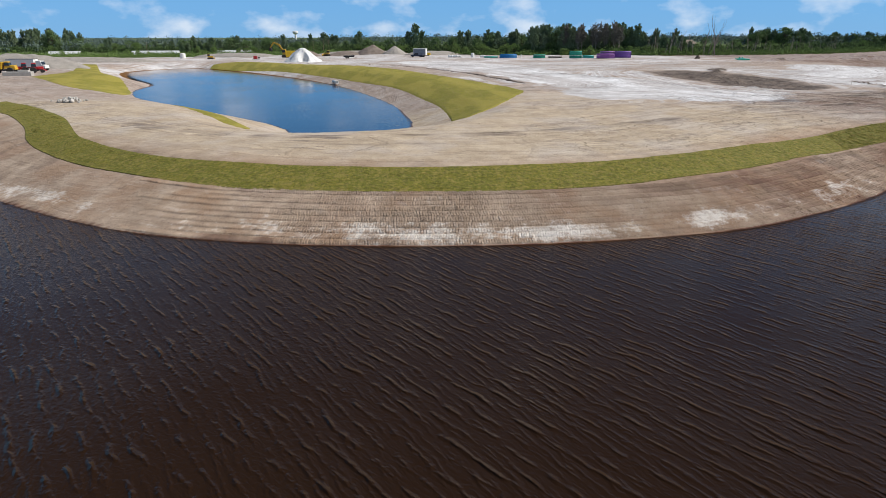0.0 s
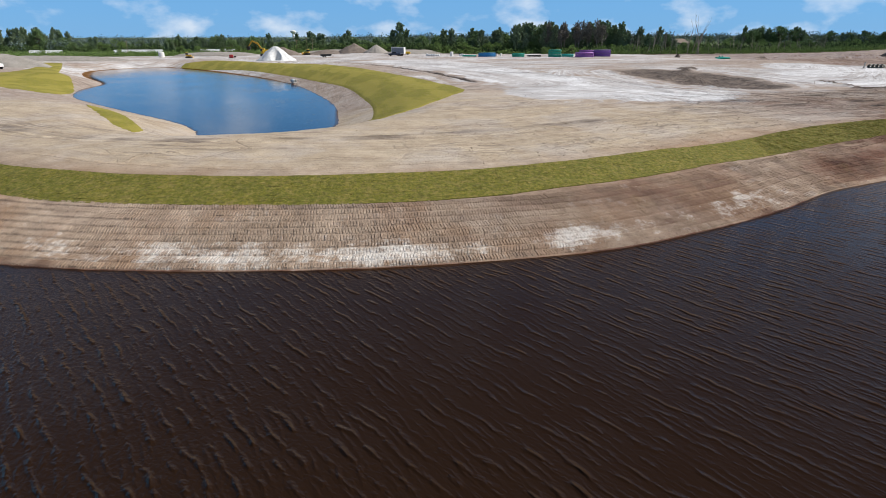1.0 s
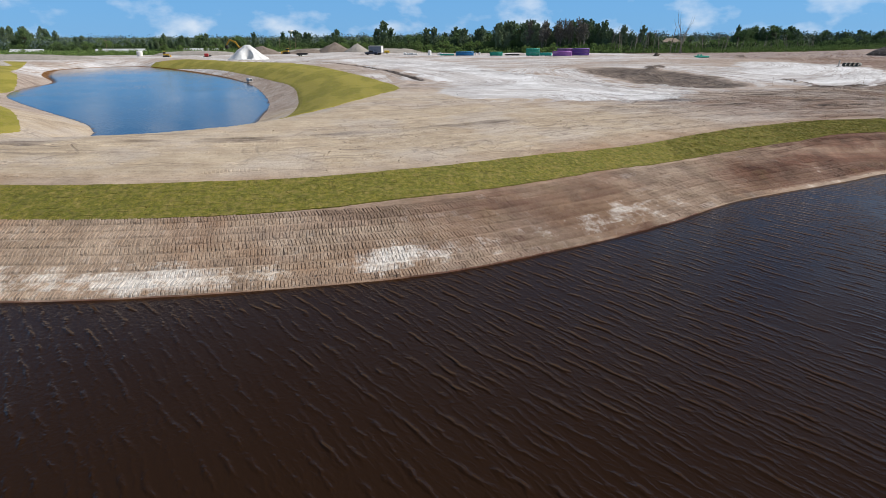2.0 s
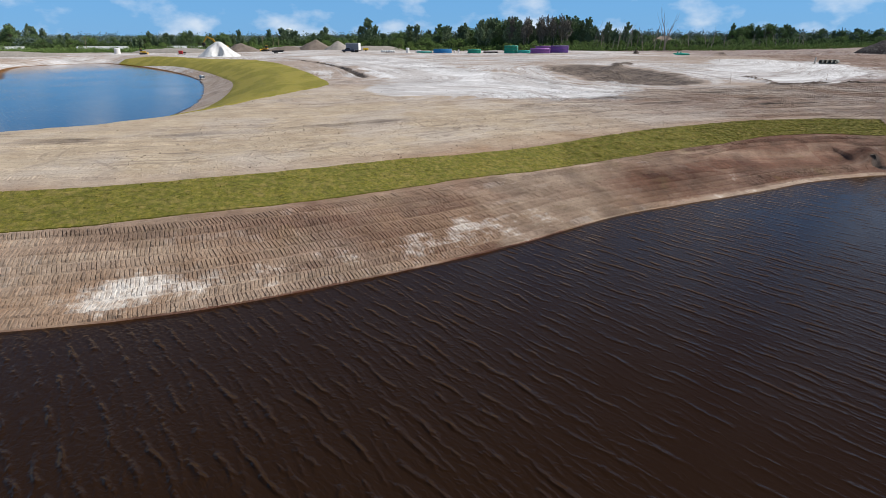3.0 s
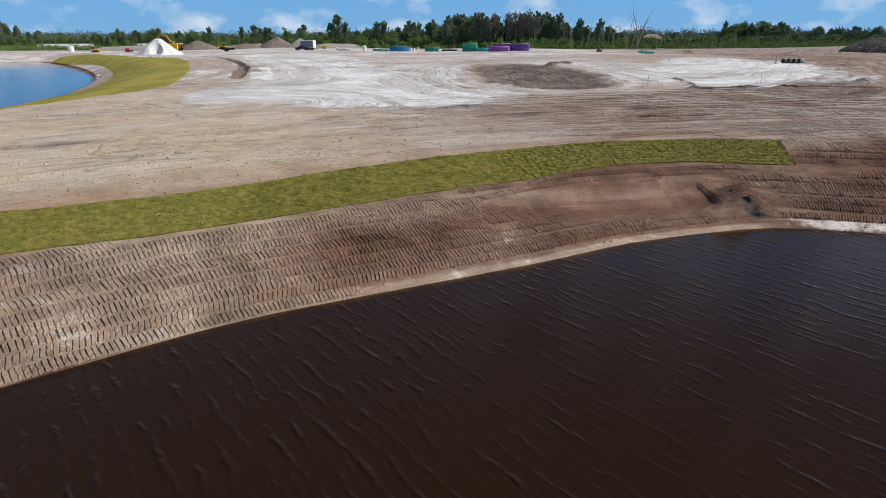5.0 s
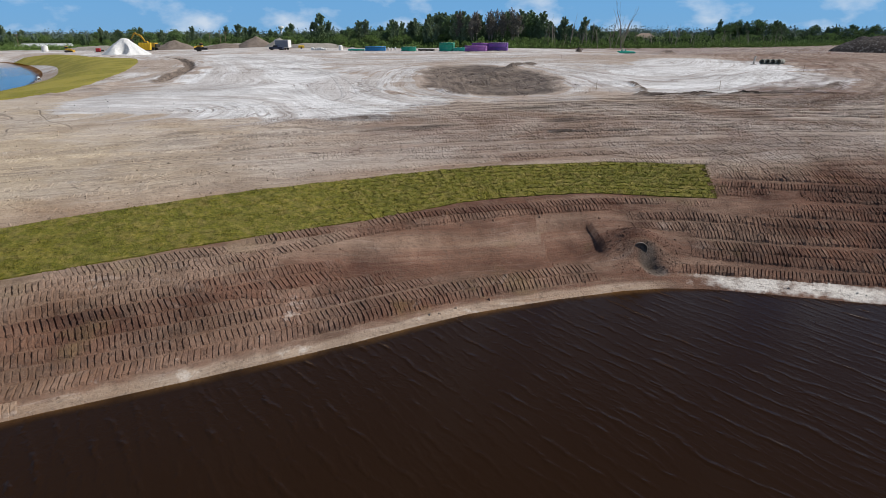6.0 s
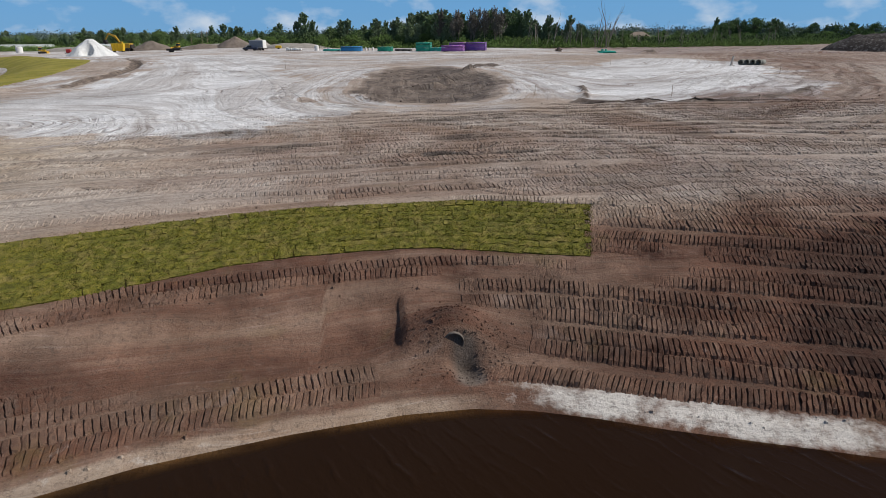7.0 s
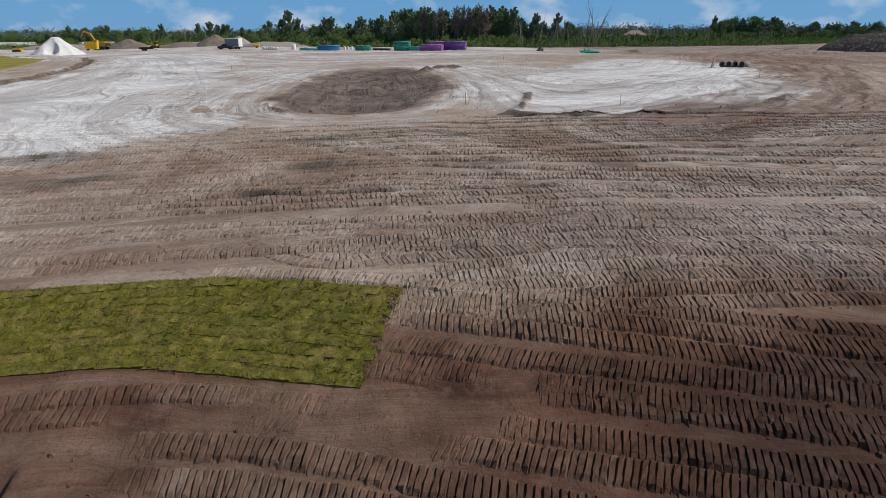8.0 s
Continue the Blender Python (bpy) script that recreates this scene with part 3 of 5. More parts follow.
# ---- turf strips ----
def loft(name, inner, outer, rows, step, lift, material=TURF):
    """A strip between two lines, lying on the ground."""
    a, b = spline(inner, step), spline(outer, step)
    n = max(len(a), len(b))
    pick = lambda l: np.stack([np.interp(np.linspace(0, 1, n), np.linspace(0, 1, len(l)), l[:, k]) for k in (0, 1)], -1)
    a, b = pick(a), pick(b)
    f = np.linspace(0, 1, rows)[:, None, None]
    p = a[None] * (1 - f) + b[None] * f
    z = np.maximum(ground_z(p[..., 0], p[..., 1]), terrain(p[..., 0], p[..., 1])) + lift
    z[0], z[-1], z[:, 0], z[:, -1] = z[0] - lift - 0.1, z[-1] - lift - 0.1, z[:, 0] - lift - 0.1, z[:, -1] - lift - 0.1
    return put_mesh(name, np.concatenate([p, z[..., None]], -1).reshape(-1, 3), grid_faces(n, rows), material)


TURF_LOW = [(-46.2, 89.9), (-41.5, 84.5), (-35.1, 74.1), (-31.8, 67.2), (-28.3, 62.2), (-22.6, 56.1), (-16, 50.6), (-10.7, 46.8), (-6.1, 44.4), (0.3, 42.6), (8, 41.3), (13, 40.9), (19.4, 41.1), (26.5, 42.4),
            (36.1, 45.9), (45, 50.4), (57.4, 56), (65.5, 59.4), (71.5, 61.9), (77, 62.7), (80, 62.3), (83.8, 61.3)]
TURF_TOP = [(-52.3, 102.2), (-43.9, 92.7), (-34.8, 80.1), (-30.7, 72.3), (-27.1, 65.4), (-20.7, 58.1), (-14.4, 52.9), (-6.6, 48.6), (0.3, 46.4), (8.4, 45.1), (13.7, 44.9), (20.9, 45.2), (29.4, 47.4),
            (40.3, 52), (50, 56.6), (59.3, 61.1), (68.5, 64.8), (74.2, 66), (79.8, 66.3), (85, 65)]
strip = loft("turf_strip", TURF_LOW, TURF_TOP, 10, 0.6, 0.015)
tagged(strip, "curving strip of freshly laid yellow-green turf along the bank", "turf", kind="structure")
pond_strip = loft("pond_turf", [(-58, 268), (-46, 255), (-24, 226), (-6, 189), (6, 156), (11.5, 135), (14.4, 112), (15.4, 98), (15, 86), (14.2, 79)],
                  [(-58, 279), (-42, 274), (-22, 250), (-3, 229), (11, 195), (21.2, 160), (27.6, 132), (31.6, 108), (27.8, 97), (22, 86), (15.5, 76.5)], 24, 1.0, 0.09, MOWN)
left_strip = loft("bank_turf", [(-50.5, 127.1), (-48.0, 133.6), (-49.9, 154.0), (-61.0, 180.5), (-72.2, 199.6), (-96.9, 261.0)], [(-57.3, 135.5), (-73.4, 159.2), (-77.6, 166.2), (-77.9, 183.3), (-86.2, 212.8), (-105.6, 260.2)], 14, 1.5, 0.1, MOWN)
tagged(left_strip, "patchy green turf between the pond and the parked trucks", "turf", kind="structure")
edge_strip = loft("edge_turf", [(-30.1, 109.3), (-23.7, 101.1), (-16.6, 89.2), (-11.5, 78.9)], [(-24.1, 95.2), (-19.1, 84.8), (-14.1, 76.3), (-10.5, 71.7)], 6, 0.8, 0.08, MOWN)
tagged(edge_strip, "narrow strip of turf on the pond bank", "turf", kind="structure")
tagged(pond_strip, "wide green turf slope curving round the pond", "turf", kind="structure")


# ---- mesh helpers ----
class Build:
    """Collects faces for one mesh."""

    def __init__(self):
        self.v, self.f = [], []

    def add(self, verts, faces):
        n = len(self.v)
        self.v += [tuple(map(float, p)) for p in verts]
        self.f += [tuple(n + i for i in f) for f in faces]
        return self

    def box(self, c, size, rz=0.0, top=(1.0, 1.0), edge=0.04, shift=(0.0, 0.0)):
        """A box with chamfered upright edges and top, that may taper to its top."""
        hx, hy, hz = (k / 2 for k in size)
        e = min(edge, 0.45 * min(hx, hy, hz) * 2)
        ring = [(-hx + e, -hy), (hx - e, -hy), (hx, -hy + e), (hx, hy - e), (hx - e, hy), (-hx + e, hy), (-hx, hy - e), (-hx, -hy + e)]
        ca, sa = math.cos(rz), math.sin(rz)
        verts = []
        for z, k, grow in ((-hz, 0.0, 0.0), (hz - e, 1.0, 0.0), (hz, 1.0, e)):
            for x, y in ring:
                x, y = x * (1 + (top[0] - 1) * k) + shift[0] * k, y * (1 + (top[1] - 1) * k) + shift[1] * k
                x, y = x - grow * (x > 0) + grow * (x < 0), y - grow * (y > 0) + grow * (y < 0)
                verts.append((c[0] + x * ca - y * sa, c[1] + x * sa + y * ca, c[2] + z))
        faces = [tuple(range(7, -1, -1)), tuple(range(16, 24))]
        faces += [(a * 8 + i, a * 8 + (i + 1) % 8, a * 8 + 8 + (i + 1) % 8, a * 8 + 8 + i) for a in (0, 1) for i in range(8)]
        return self.add(verts, faces)

    def tube(self, p, q, r0, r1=None, n=8, caps=True):
        p, q = Vector(p), Vector(q)
        r1 = r0 if r1 is None else r1
        w = (q - p).normalized()
        u = w.orthogonal().normalized()
        v = w.cross(u)
        verts = [tuple(c + (u * math.cos(6.28319 * i / n) + v * math.sin(6.28319 * i / n)) * r) for c, r in ((p, r0), (q, r1)) for i in range(n)]
        faces = [(i, (i + 1) % n, n + (i + 1) % n, n + i) for i in range(n)]
        if caps:
            faces += [tuple(range(n - 1, -1, -1)), tuple(range(n, 2 * n))]
        return self.add(verts, faces)

    def ring(self, p, q, r_out, r_in, n=20):
        """A pipe with a wall."""
        p, q = Vector(p), Vector(q)
        w = (q - p).normalized()
        u = w.orthogonal().normalized()
        v = w.cross(u)
        verts = [tuple(c + (u * math.cos(6.28319 * i / n) + v * math.sin(6.28319 * i / n)) * r) for c, r in ((p, r_out), (q, r_out), (q, r_in), (p, r_in)) for i in range(n)]
        return self.add(verts, [(a * n + i, a * n + (i + 1) % n, (a + 1) % 4 * n + (i + 1) % n, (a + 1) % 4 * n + i) for a in range(4) for i in range(n)])

    def prism(self, outline, y0, y1):
        """An outline in x and z, drawn out along y."""
        n = len(outline)
        verts = [(x, y, z) for y in (y0, y1) for x, z in outline]
        return self.add(verts, [tuple(range(n)), tuple(range(2 * n - 1, n - 1, -1))] + [(i, n + i, n + (i + 1) % n, (i + 1) % n) for i in range(n)])

    def wheel(self, c, r, w, n=16):
        x, y, z = c
        return self.tube((x, y - w / 2, z), (x, y - w * 0.38, z), r * 0.9, r, n, True).tube((x, y - w * 0.38, z), (x, y + w * 0.38, z), r, r, n, False).tube((x, y + w * 0.38, z), (x, y + w / 2, z), r, r * 0.9, n, True)


def part(name, build, material, parent, label="", soft=False):
    ob = put_mesh(name, build.v, build.f, material, soft=soft)
    ob.parent = parent
    return tagged(ob, label)


def stand_z(x, y):
    return float(ground_z(x, y))


def thing(name, x, y, rz, label, category, group="", dz=0.0):
    ob = new(name)
    ob.empty_display_size = 0.5
    ob.matrix_world = pose(x, y, stand_z(x, y) + dz, 0, 0, rz)
    return tagged(ob, label, category, group)


# ---- paint, metal, concrete ----
YELLOW, ORANGE = simple("machine_yellow", (0.62, 0.36, 0.02), 0.45), simple("safety_yellow", (0.75, 0.48, 0.01), 0.5)
RUBBER, STEEL = simple("tyre_rubber", (0.025, 0.024, 0.023), 0.85), simple("track_steel", (0.07, 0.06, 0.05), 0.6, 0.6)
WHITE, NAVY, RED = simple("white_paint", (0.78, 0.78, 0.76), 0.4, dirt=0.12), simple("navy_paint", (0.015, 0.025, 0.06), 0.35), simple("red_paint", (0.45, 0.02, 0.02), 0.4)
GLASS_DARK = simple("cab_glass", (0.02, 0.025, 0.03), 0.08, dirt=0.05)
CONCRETE, DARK_PIPE = simple("concrete", (0.42, 0.40, 0.37), 0.85), simple("dark_plastic_pipe", (0.03, 0.03, 0.03), 0.5)
BLUE_PVC, GREEN_PVC, PALE_PVC = simple("blue_pvc", (0.015, 0.22, 0.52), 0.4, dirt=0.1), simple("green_pvc", (0.02, 0.36, 0.25), 0.4, dirt=0.1), simple("pale_green_pvc", (0.03, 0.42, 0.36), 0.4, dirt=0.1)
PURPLE_PVC, VIOLET_PVC = simple("purple_pvc", (0.36, 0.14, 0.46), 0.4, dirt=0.1), simple("violet_pvc", (0.22, 0.10, 0.42), 0.4, dirt=0.1)
# grey-blue that stands for shade on the white trailer's long side
SIDE_SHADE = simple("grey_panel", (0.24, 0.27, 0.32), 0.5)
WET_RIM = simple("muddy_concrete", (0.2, 0.165, 0.135), 0.7, dirt=0.6, scale=6.0)
GREY_PIPE = simple("grey_concrete_pipe", (0.22, 0.225, 0.20), 0.85)
TIMBER, BLACK = simple("weathered_timber", (0.30, 0.22, 0.15), 0.85), simple("black_sheet", (0.012, 0.012, 0.013), 0.6)
ROOF, TAN, SHED = simple("tan_roof", (0.32, 0.25, 0.19), 0.8), simple("tan_render", (0.5, 0.42, 0.32), 0.9), simple("greenhouse_sheet", (0.55, 0.58, 0.58), 0.5, dirt=0.15)


def heap_material(name, low, high, stripe=0.0):
    m = Mat(name, 0.95, spec=0.1)
    p = m.place()
    n = m.noise(p, 0.6, 7, 0.65)
    c = m.mix(m.ramp(n, 0.3, 0.7), low, high)
    if stripe:
        c = m.mix(m.ramp(m.noise(p, 1.3, 6, 0.65, (1.2, 1.2, 0.3)), 0.5, 0.64, 0, stripe), c, (0.55, 0.52, 0.5))
    m.color(m.mix(m.ramp(m.noise(p, 5.0, 4), 0.35, 0.7, 0.4, 0), c, tuple(k * 0.5 for k in low)))
    m.bump(m.noise(p, 2.5, 7, 0.7), 0.8, 0.25)
    return m.m


LIME_HEAP, BROWN_HEAP, GREY_HEAP = heap_material("crushed_limestone", (0.62, 0.61, 0.58), (0.80, 0.79, 0.76)), heap_material("brown_fill", (0.17, 0.135, 0.11), (0.30, 0.245, 0.20)), heap_material("grey_sand", (0.30, 0.27, 0.23), (0.42, 0.38, 0.33))
DARK_HEAP = heap_material("dark_muck", (0.03, 0.025, 0.022), (0.09, 0.075, 0.066), 0.28)
LIME_ROCK = heap_material("limestone_rock", (0.42, 0.39, 0.34), (0.62, 0.59, 0.54))


# ---- foliage ----
def leaf_material(name, dark, light, tip=None):
    m = Mat(name, 0.75, spec=0.2)
    isl = m.node("NewGeometry").outputs["Random Per Island"]
    info = m.node("ObjectInfo").outputs["Random"]
    c = m.mix(isl, dark, light)
    c = m.mix(m.math("MULTIPLY", info, 0.5), c, tip or tuple(k * 0.6 for k in dark))
    m.color(c)
    m.b.inputs["Subsurface Weight"].default_value = 0.0
    return m.m


PINE_LEAF, BROAD_LEAF = leaf_material("pine_needles", (0.095, 0.14, 0.07), (0.25, 0.325, 0.175), (0.20, 0.235, 0.145)), leaf_material("broad_leaves", (0.07, 0.12, 0.045), (0.185, 0.27, 0.095), (0.12, 0.17, 0.07))
BUSH_LEAF, GREY_LEAF = leaf_material("bush_leaves", (0.08, 0.14, 0.036), (0.215, 0.31, 0.078), (0.13, 0.185, 0.055)), leaf_material("withered_twigs", (0.12, 0.105, 0.085), (0.24, 0.21, 0.18), (0.16, 0.15, 0.11))
# darker copy of the leaves: shade under the wood put into the colour
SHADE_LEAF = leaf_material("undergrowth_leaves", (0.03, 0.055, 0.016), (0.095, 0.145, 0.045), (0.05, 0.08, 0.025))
# far woods: distance haze is put into the pale bluish leaf colour
HAZE_LEAF = leaf_material("distant_leaves", (0.09, 0.13, 0.115), (0.17, 0.215, 0.185))
BARK, DEAD_BARK = simple("bark", (0.12, 0.09, 0.07), 0.95), simple("bleached_bark", (0.34, 0.29, 0.25), 0.9)


def sprays(r, centres, reach, count, size, lean):
    """Small leaf sprays, each a folded four-sided blade, thrown round the given centres."""
    n = len(centres) * count
    c = np.repeat(np.asarray(centres, float), count, 0)
    k = r.normal(size=(n, 3))
    k /= np.linalg.norm(k, axis=1)[:, None]
    c = c + k * np.repeat(np.asarray(reach, float), count)[:, None] * r.uniform(0.25, 1.0, (n, 1))
    along = k * 0.8 + r.normal(size=(n, 3)) * 0.6 + np.array(lean)
    along /= np.linalg.norm(along, axis=1)[:, None]
    side = np.cross(along, r.normal(size=(n, 3)))
    side /= np.linalg.norm(side, axis=1)[:, None]
    length, wide = size * r.uniform(0.6, 1.4, (n, 1)), size * r.uniform(0.18, 0.4, (n, 1))
    up = np.cross(side, along) * wide * 0.35
    verts = np.stack([c, c + along * length * 0.5 + side * wide + up, c + along * length, c + along * length * 0.5 - side * wide + up], 1).reshape(-1, 3)
    i = np.arange(n)[:, None] * 4
    return verts, np.concatenate([i + np.array([0, 1, 2]), i + np.array([0, 2, 3])])


def tree(name, kind, seed, label):
    """One tree at the origin, ten metres high, to be scaled where it stands."""
    r = np.random.RandomState(seed)
    root = new(name)
    tagged(root, label, "tree", "trees round the building ground")
    b = Build()
    limbs, h = [], 10.0
    bend = r.uniform(-0.35, 0.35, 2)
    at = lambda z: np.array([bend[0] * (z / h) ** 2, bend[1] * (z / h) ** 2, z])
    slim = kind in ("pine", "grey")
    top = 9.5 if slim else {"broad": 6.5, "bush": 3.0}[kind]
    for k in range(5):
        z0, z1 = top * k / 5, top * (k + 1) / 5
        b.tube(at(z0), at(z1), 0.17 * (1 - 0.17 * k), 0.17 * (1 - 0.17 * (k + 1)), 6, False)
    centres, reach = [], []
    if slim:
        full = r.uniform(0.95, 1.5)
        for _ in range(58 if kind == "pine" else 34):
            z = (0.2 if kind == "pine" else 3.2) + (8.0 if kind == "pine" else 5.4) * r.uniform() ** 0.95
            a = r.uniform(0, 6.283)
            out = full * (0.1 + 1.75 * (1 - z / 9.8) ** 0.7 * min(1.0, 0.6 + z / 4)) * r.uniform(0.25, 1.1)
            q = at(z) + np.array([out * math.cos(a), out * math.sin(a), 0.6 * out + 0.2])
            limbs.append((at(z), q, 0.025))
            for f in (0.45, 0.75):
                centres.append(at(z) * (1 - f) + q * f)
                reach.append(0.12 + 0.12 * out)
            # each limb ends in an upright plume
            plume = r.uniform(0.8, 1.7) * (1.1 - 0.06 * z)
            for k in range(5):
                centres.append(q + np.array([0.1 * math.cos(a) * k, 0.1 * math.sin(a) * k, plume * k / 4]))
                reach.append(0.36 - 0.065 * k)
        for k in range(6):
            centres.append(at(9.2 + 0.14 * k) + np.array([0, 0, 0.0]))
            reach.append(0.14)
        count, size, lean = (7, 0.52, (0, 0, 2.2)) if kind == "pine" else (3, 0.42, (0, 0, 0.9))
    else:
        wide, mid = (3.1, 5.2) if kind == "broad" else (3.8, 4.2)
        knobs = [np.array([math.cos(t) * wide * 0.5, math.sin(t) * wide * 0.5, r.uniform(-1.2, 1.2)]) for t in r.uniform(0, 6.28, 5)]
        for _ in range(105):
            k = r.normal(size=3)
            k /= np.linalg.norm(k)
            k[2] = k[2] if k[2] > -0.85 else -k[2] * 0.5
            grow = r.uniform(0.55, 1.0) * (0.82 + 0.26 * max(0.0, max(float(k @ (g / np.linalg.norm(g))) for g in knobs)) ** 3)
            q = np.array([k[0] * wide * grow, k[1] * wide * grow, mid + k[2] * (h - mid) * grow])
            limbs.append((at(r.uniform(0.35, 0.9) * top), q, 0.04))
            centres.append(q)
            reach.append(r.uniform(0.45, 0.95))
        count, size, lean = 24, 0.42, (0, 0, 0.25)
    for p, q, thick in limbs:
        b.tube(p, q, thick, thick * 0.4, 4, False)
    part("trunk", b, DEAD_BARK if kind == "grey" else BARK, root)
    v, f = sprays(r, centres, reach, count, size, lean)
    crown = put_mesh("crown", v, f, {"pine": PINE_LEAF, "grey": GREY_LEAF, "broad": BROAD_LEAF, "bush": BUSH_LEAF}[kind], soft=False)
    crown.parent = root
    return root


def bare_tree(seed, label):
    """A dead tree: a leaning stem that forks into bare branches."""
    r = np.random.RandomState(seed)
    root = tagged(new("dead_tree"), label, "tree", "dead trees at the edge of the wood")
    trunk, boughs = Build(), []

    def grow(p, way, length, thick, level, bough):
        q = p
        for _ in range(3):
            way = (way + Vector(r.normal(size=3)) * 0.10 + Vector((0, 0, 0.06))).normalized()
            n = q + way * length / 3
            bough.tube(q, n, thick, thick * 0.78, 5, False)
            q, thick = n, thick * 0.78
            if level < 3 and r.uniform() < (0.75 if level else 0.8):
                if level == 0:
                    boughs.append(Build())
                grow(q, (way + Vector(r.normal(size=3)) * 0.42 + Vector((0, 0, 0.35))).normalized(), length * r.uniform(0.25, 0.5), thick * 0.6, level + 1, boughs[-1])

    grow(Vector((0, 0, 0)), Vector((r.uniform(-0.12, 0.12), r.uniform(-0.12, 0.12), 1)), 9.0, 0.16, 0, trunk)
    part("trunk", trunk, DEAD_BARK, root)
    for b in boughs:
        part("branch", b, DEAD_BARK, root)
    return root


PINES = [tree("pine_tree", "pine", 31 + k, "tall feathery dark green pine at the edge of the wood") for k in range(4)]
BROADS = [tree("broadleaf_tree", "broad", 51 + k, "dense dark green broadleaf tree at the edge of the wood") for k in range(3)]
BUSHES = [tree("bush", "bush", 71 + k, "low bright green bush in front of the wood") for k in range(3)]
GREYS = [tree("withered_pine", "grey", 41 + k, "slender grey withered pine with bare trunk in the wood") for k in range(2)]
DEADS = [bare_tree(91 + k, "bleached bare dead tree standing over the bushes") for k in range(4)]
used = set()


def plant(stock, r, x, y, height, wide=1.0):
    """Stands one of the stock at a place; the first use moves the pattern itself."""
    src = stock[r.randint(len(stock))]
    g = height / 10.0
    m = pose(x, y, stand_z(x, y) - 0.15, 0, 0, r.uniform(0, 360))
    ob = src if src.name not in used else copy_thing(src, m)
    used.add(src.name)
    ob.matrix_basis = m
    ob.scale = (g * wide, g * wide, g)
    return ob


def stand(seed, line, depth, count, stock, low, high, wide=1.0):
    r = np.random.RandomState(seed)
    p = spline(line, 5)
    for k in range(count):
        i = min(len(p) - 1, int((k + r.uniform(0, 1)) / count * len(p)))
        plant(stock, r, p[i][0] + r.uniform(-2, 2), p[i][1] + r.uniform(0, depth), low + (high - low) * r.uniform() ** 1.4, wide * r.uniform(0.85, 1.25))


MIXED = PINES + PINES + PINES + BROADS
stand(1, [(94, 306), (112, 294), (136, 288)], 20, 66, MIXED, 8, 14.5, 1.15)
stand(21, [(104, 292), (124, 284)], 8, 20, GREYS, 10, 15, 0.8)
stand(2, [(100, 284), (134, 268)], 6, 22, BUSHES, 2.5, 5)
stand(3, [(58, 348), (96, 322)], 30, 40, MIXED, 6, 12.5, 1.2)
stand(4, [(52, 330), (96, 302)], 8, 22, BUSHES, 3.5, 6.5, 1.2)
stand(5, [(2, 450), (56, 405)], 40, 30, MIXED, 3.5, 9.5, 1.3)
stand(6, [(10, 372), (54, 345)], 16, 18, BUSHES, 3, 5.5, 1.2)
stand(7, [(-120, 480), (-60, 455), (-12, 450)], 40, 60, MIXED + BROADS, 4.5, 13, 1.3)
stand(8, [(-110, 440), (-50, 425), (10, 400)], 26, 32, BUSHES, 3, 6, 1.3)
stand(9, [(-290, 555), (-240, 580)], 40, 34, MIXED, 11, 19)
stand(10, [(-230, 520), (-120, 500)], 50, 44, BROADS + BUSHES + PINES, 5, 11, 1.2)
stand(11, [(-260, 440), (-120, 425)], 14, 24, BUSHES, 2, 4.5, 1.3)
stand(12, [(134, 290), (158, 280)], 16, 24, MIXED, 6, 12, 1.1)
stand(13, [(134, 264), (190, 268), (245, 292)], 10, 34, BUSHES, 2.5, 5, 1.3)
stand(14, [(150, 285), (200, 305), (270, 330)], 30, 38, BUSHES, 3.5, 6.5, 1.3)
stand(15, [(325, 485), (368, 470)], 20, 24, BROADS + BROADS + PINES, 9, 16, 1.15)
stand(16, [(250, 310), (330, 360), (420, 400)], 40, 50, BUSHES + BROADS, 3, 6.5, 1.3)
stand(17, [(395, 480), (435, 455)], 30, 26, BROADS + PINES, 6, 12.5, 1.2)
stand(18, [(420, 440), (520, 420)], 40, 27, BUSHES + BROADS, 4, 8, 1.3)
stand(19, [(134, 264), (160, 260)], 8, 22, DEADS, 6, 13, 0.9)
stand(20, [(165, 264), (200, 270), (238, 282)], 10, 48, DEADS, 3.5, 8, 0.9)
stand(22, [(-330, 600), (-150, 545), (20, 500), (170, 440), (300, 470), (520, 520)], 60, 110, BROADS, 5, 8.5, 1.7)
rr = np.random.RandomState(77)
plant([DEADS[0]], rr, 157.5, 258, 14.5, 0.9)
for px, py, ph in ((40, 396, 16.2), (44, 398, 12.5), (36, 399, 12), (7, 540, 13.5), (4, 536, 11)):
    plant(PINES, rr, px, py, ph, 1.2)
for src in PINES + BROADS + BUSHES + DEADS:
    if src.name not in used:
        plant([src], rr, -200 + rr.uniform(0, 60), 560, 8)


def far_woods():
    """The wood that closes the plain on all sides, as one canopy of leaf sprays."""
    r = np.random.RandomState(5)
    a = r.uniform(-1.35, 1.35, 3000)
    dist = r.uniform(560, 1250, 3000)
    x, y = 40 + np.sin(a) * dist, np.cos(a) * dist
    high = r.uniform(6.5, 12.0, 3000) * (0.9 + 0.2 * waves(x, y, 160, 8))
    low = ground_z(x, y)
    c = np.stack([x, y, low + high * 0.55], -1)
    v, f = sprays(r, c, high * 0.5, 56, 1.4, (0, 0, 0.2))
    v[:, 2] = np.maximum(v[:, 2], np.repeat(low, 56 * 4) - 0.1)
    return tagged(put_mesh("far_woods", v, f, HAZE_LEAF, soft=False), "distant belt of low green woodland, haze put into its leaf colour", "woods", kind="stuff")


far_woods()


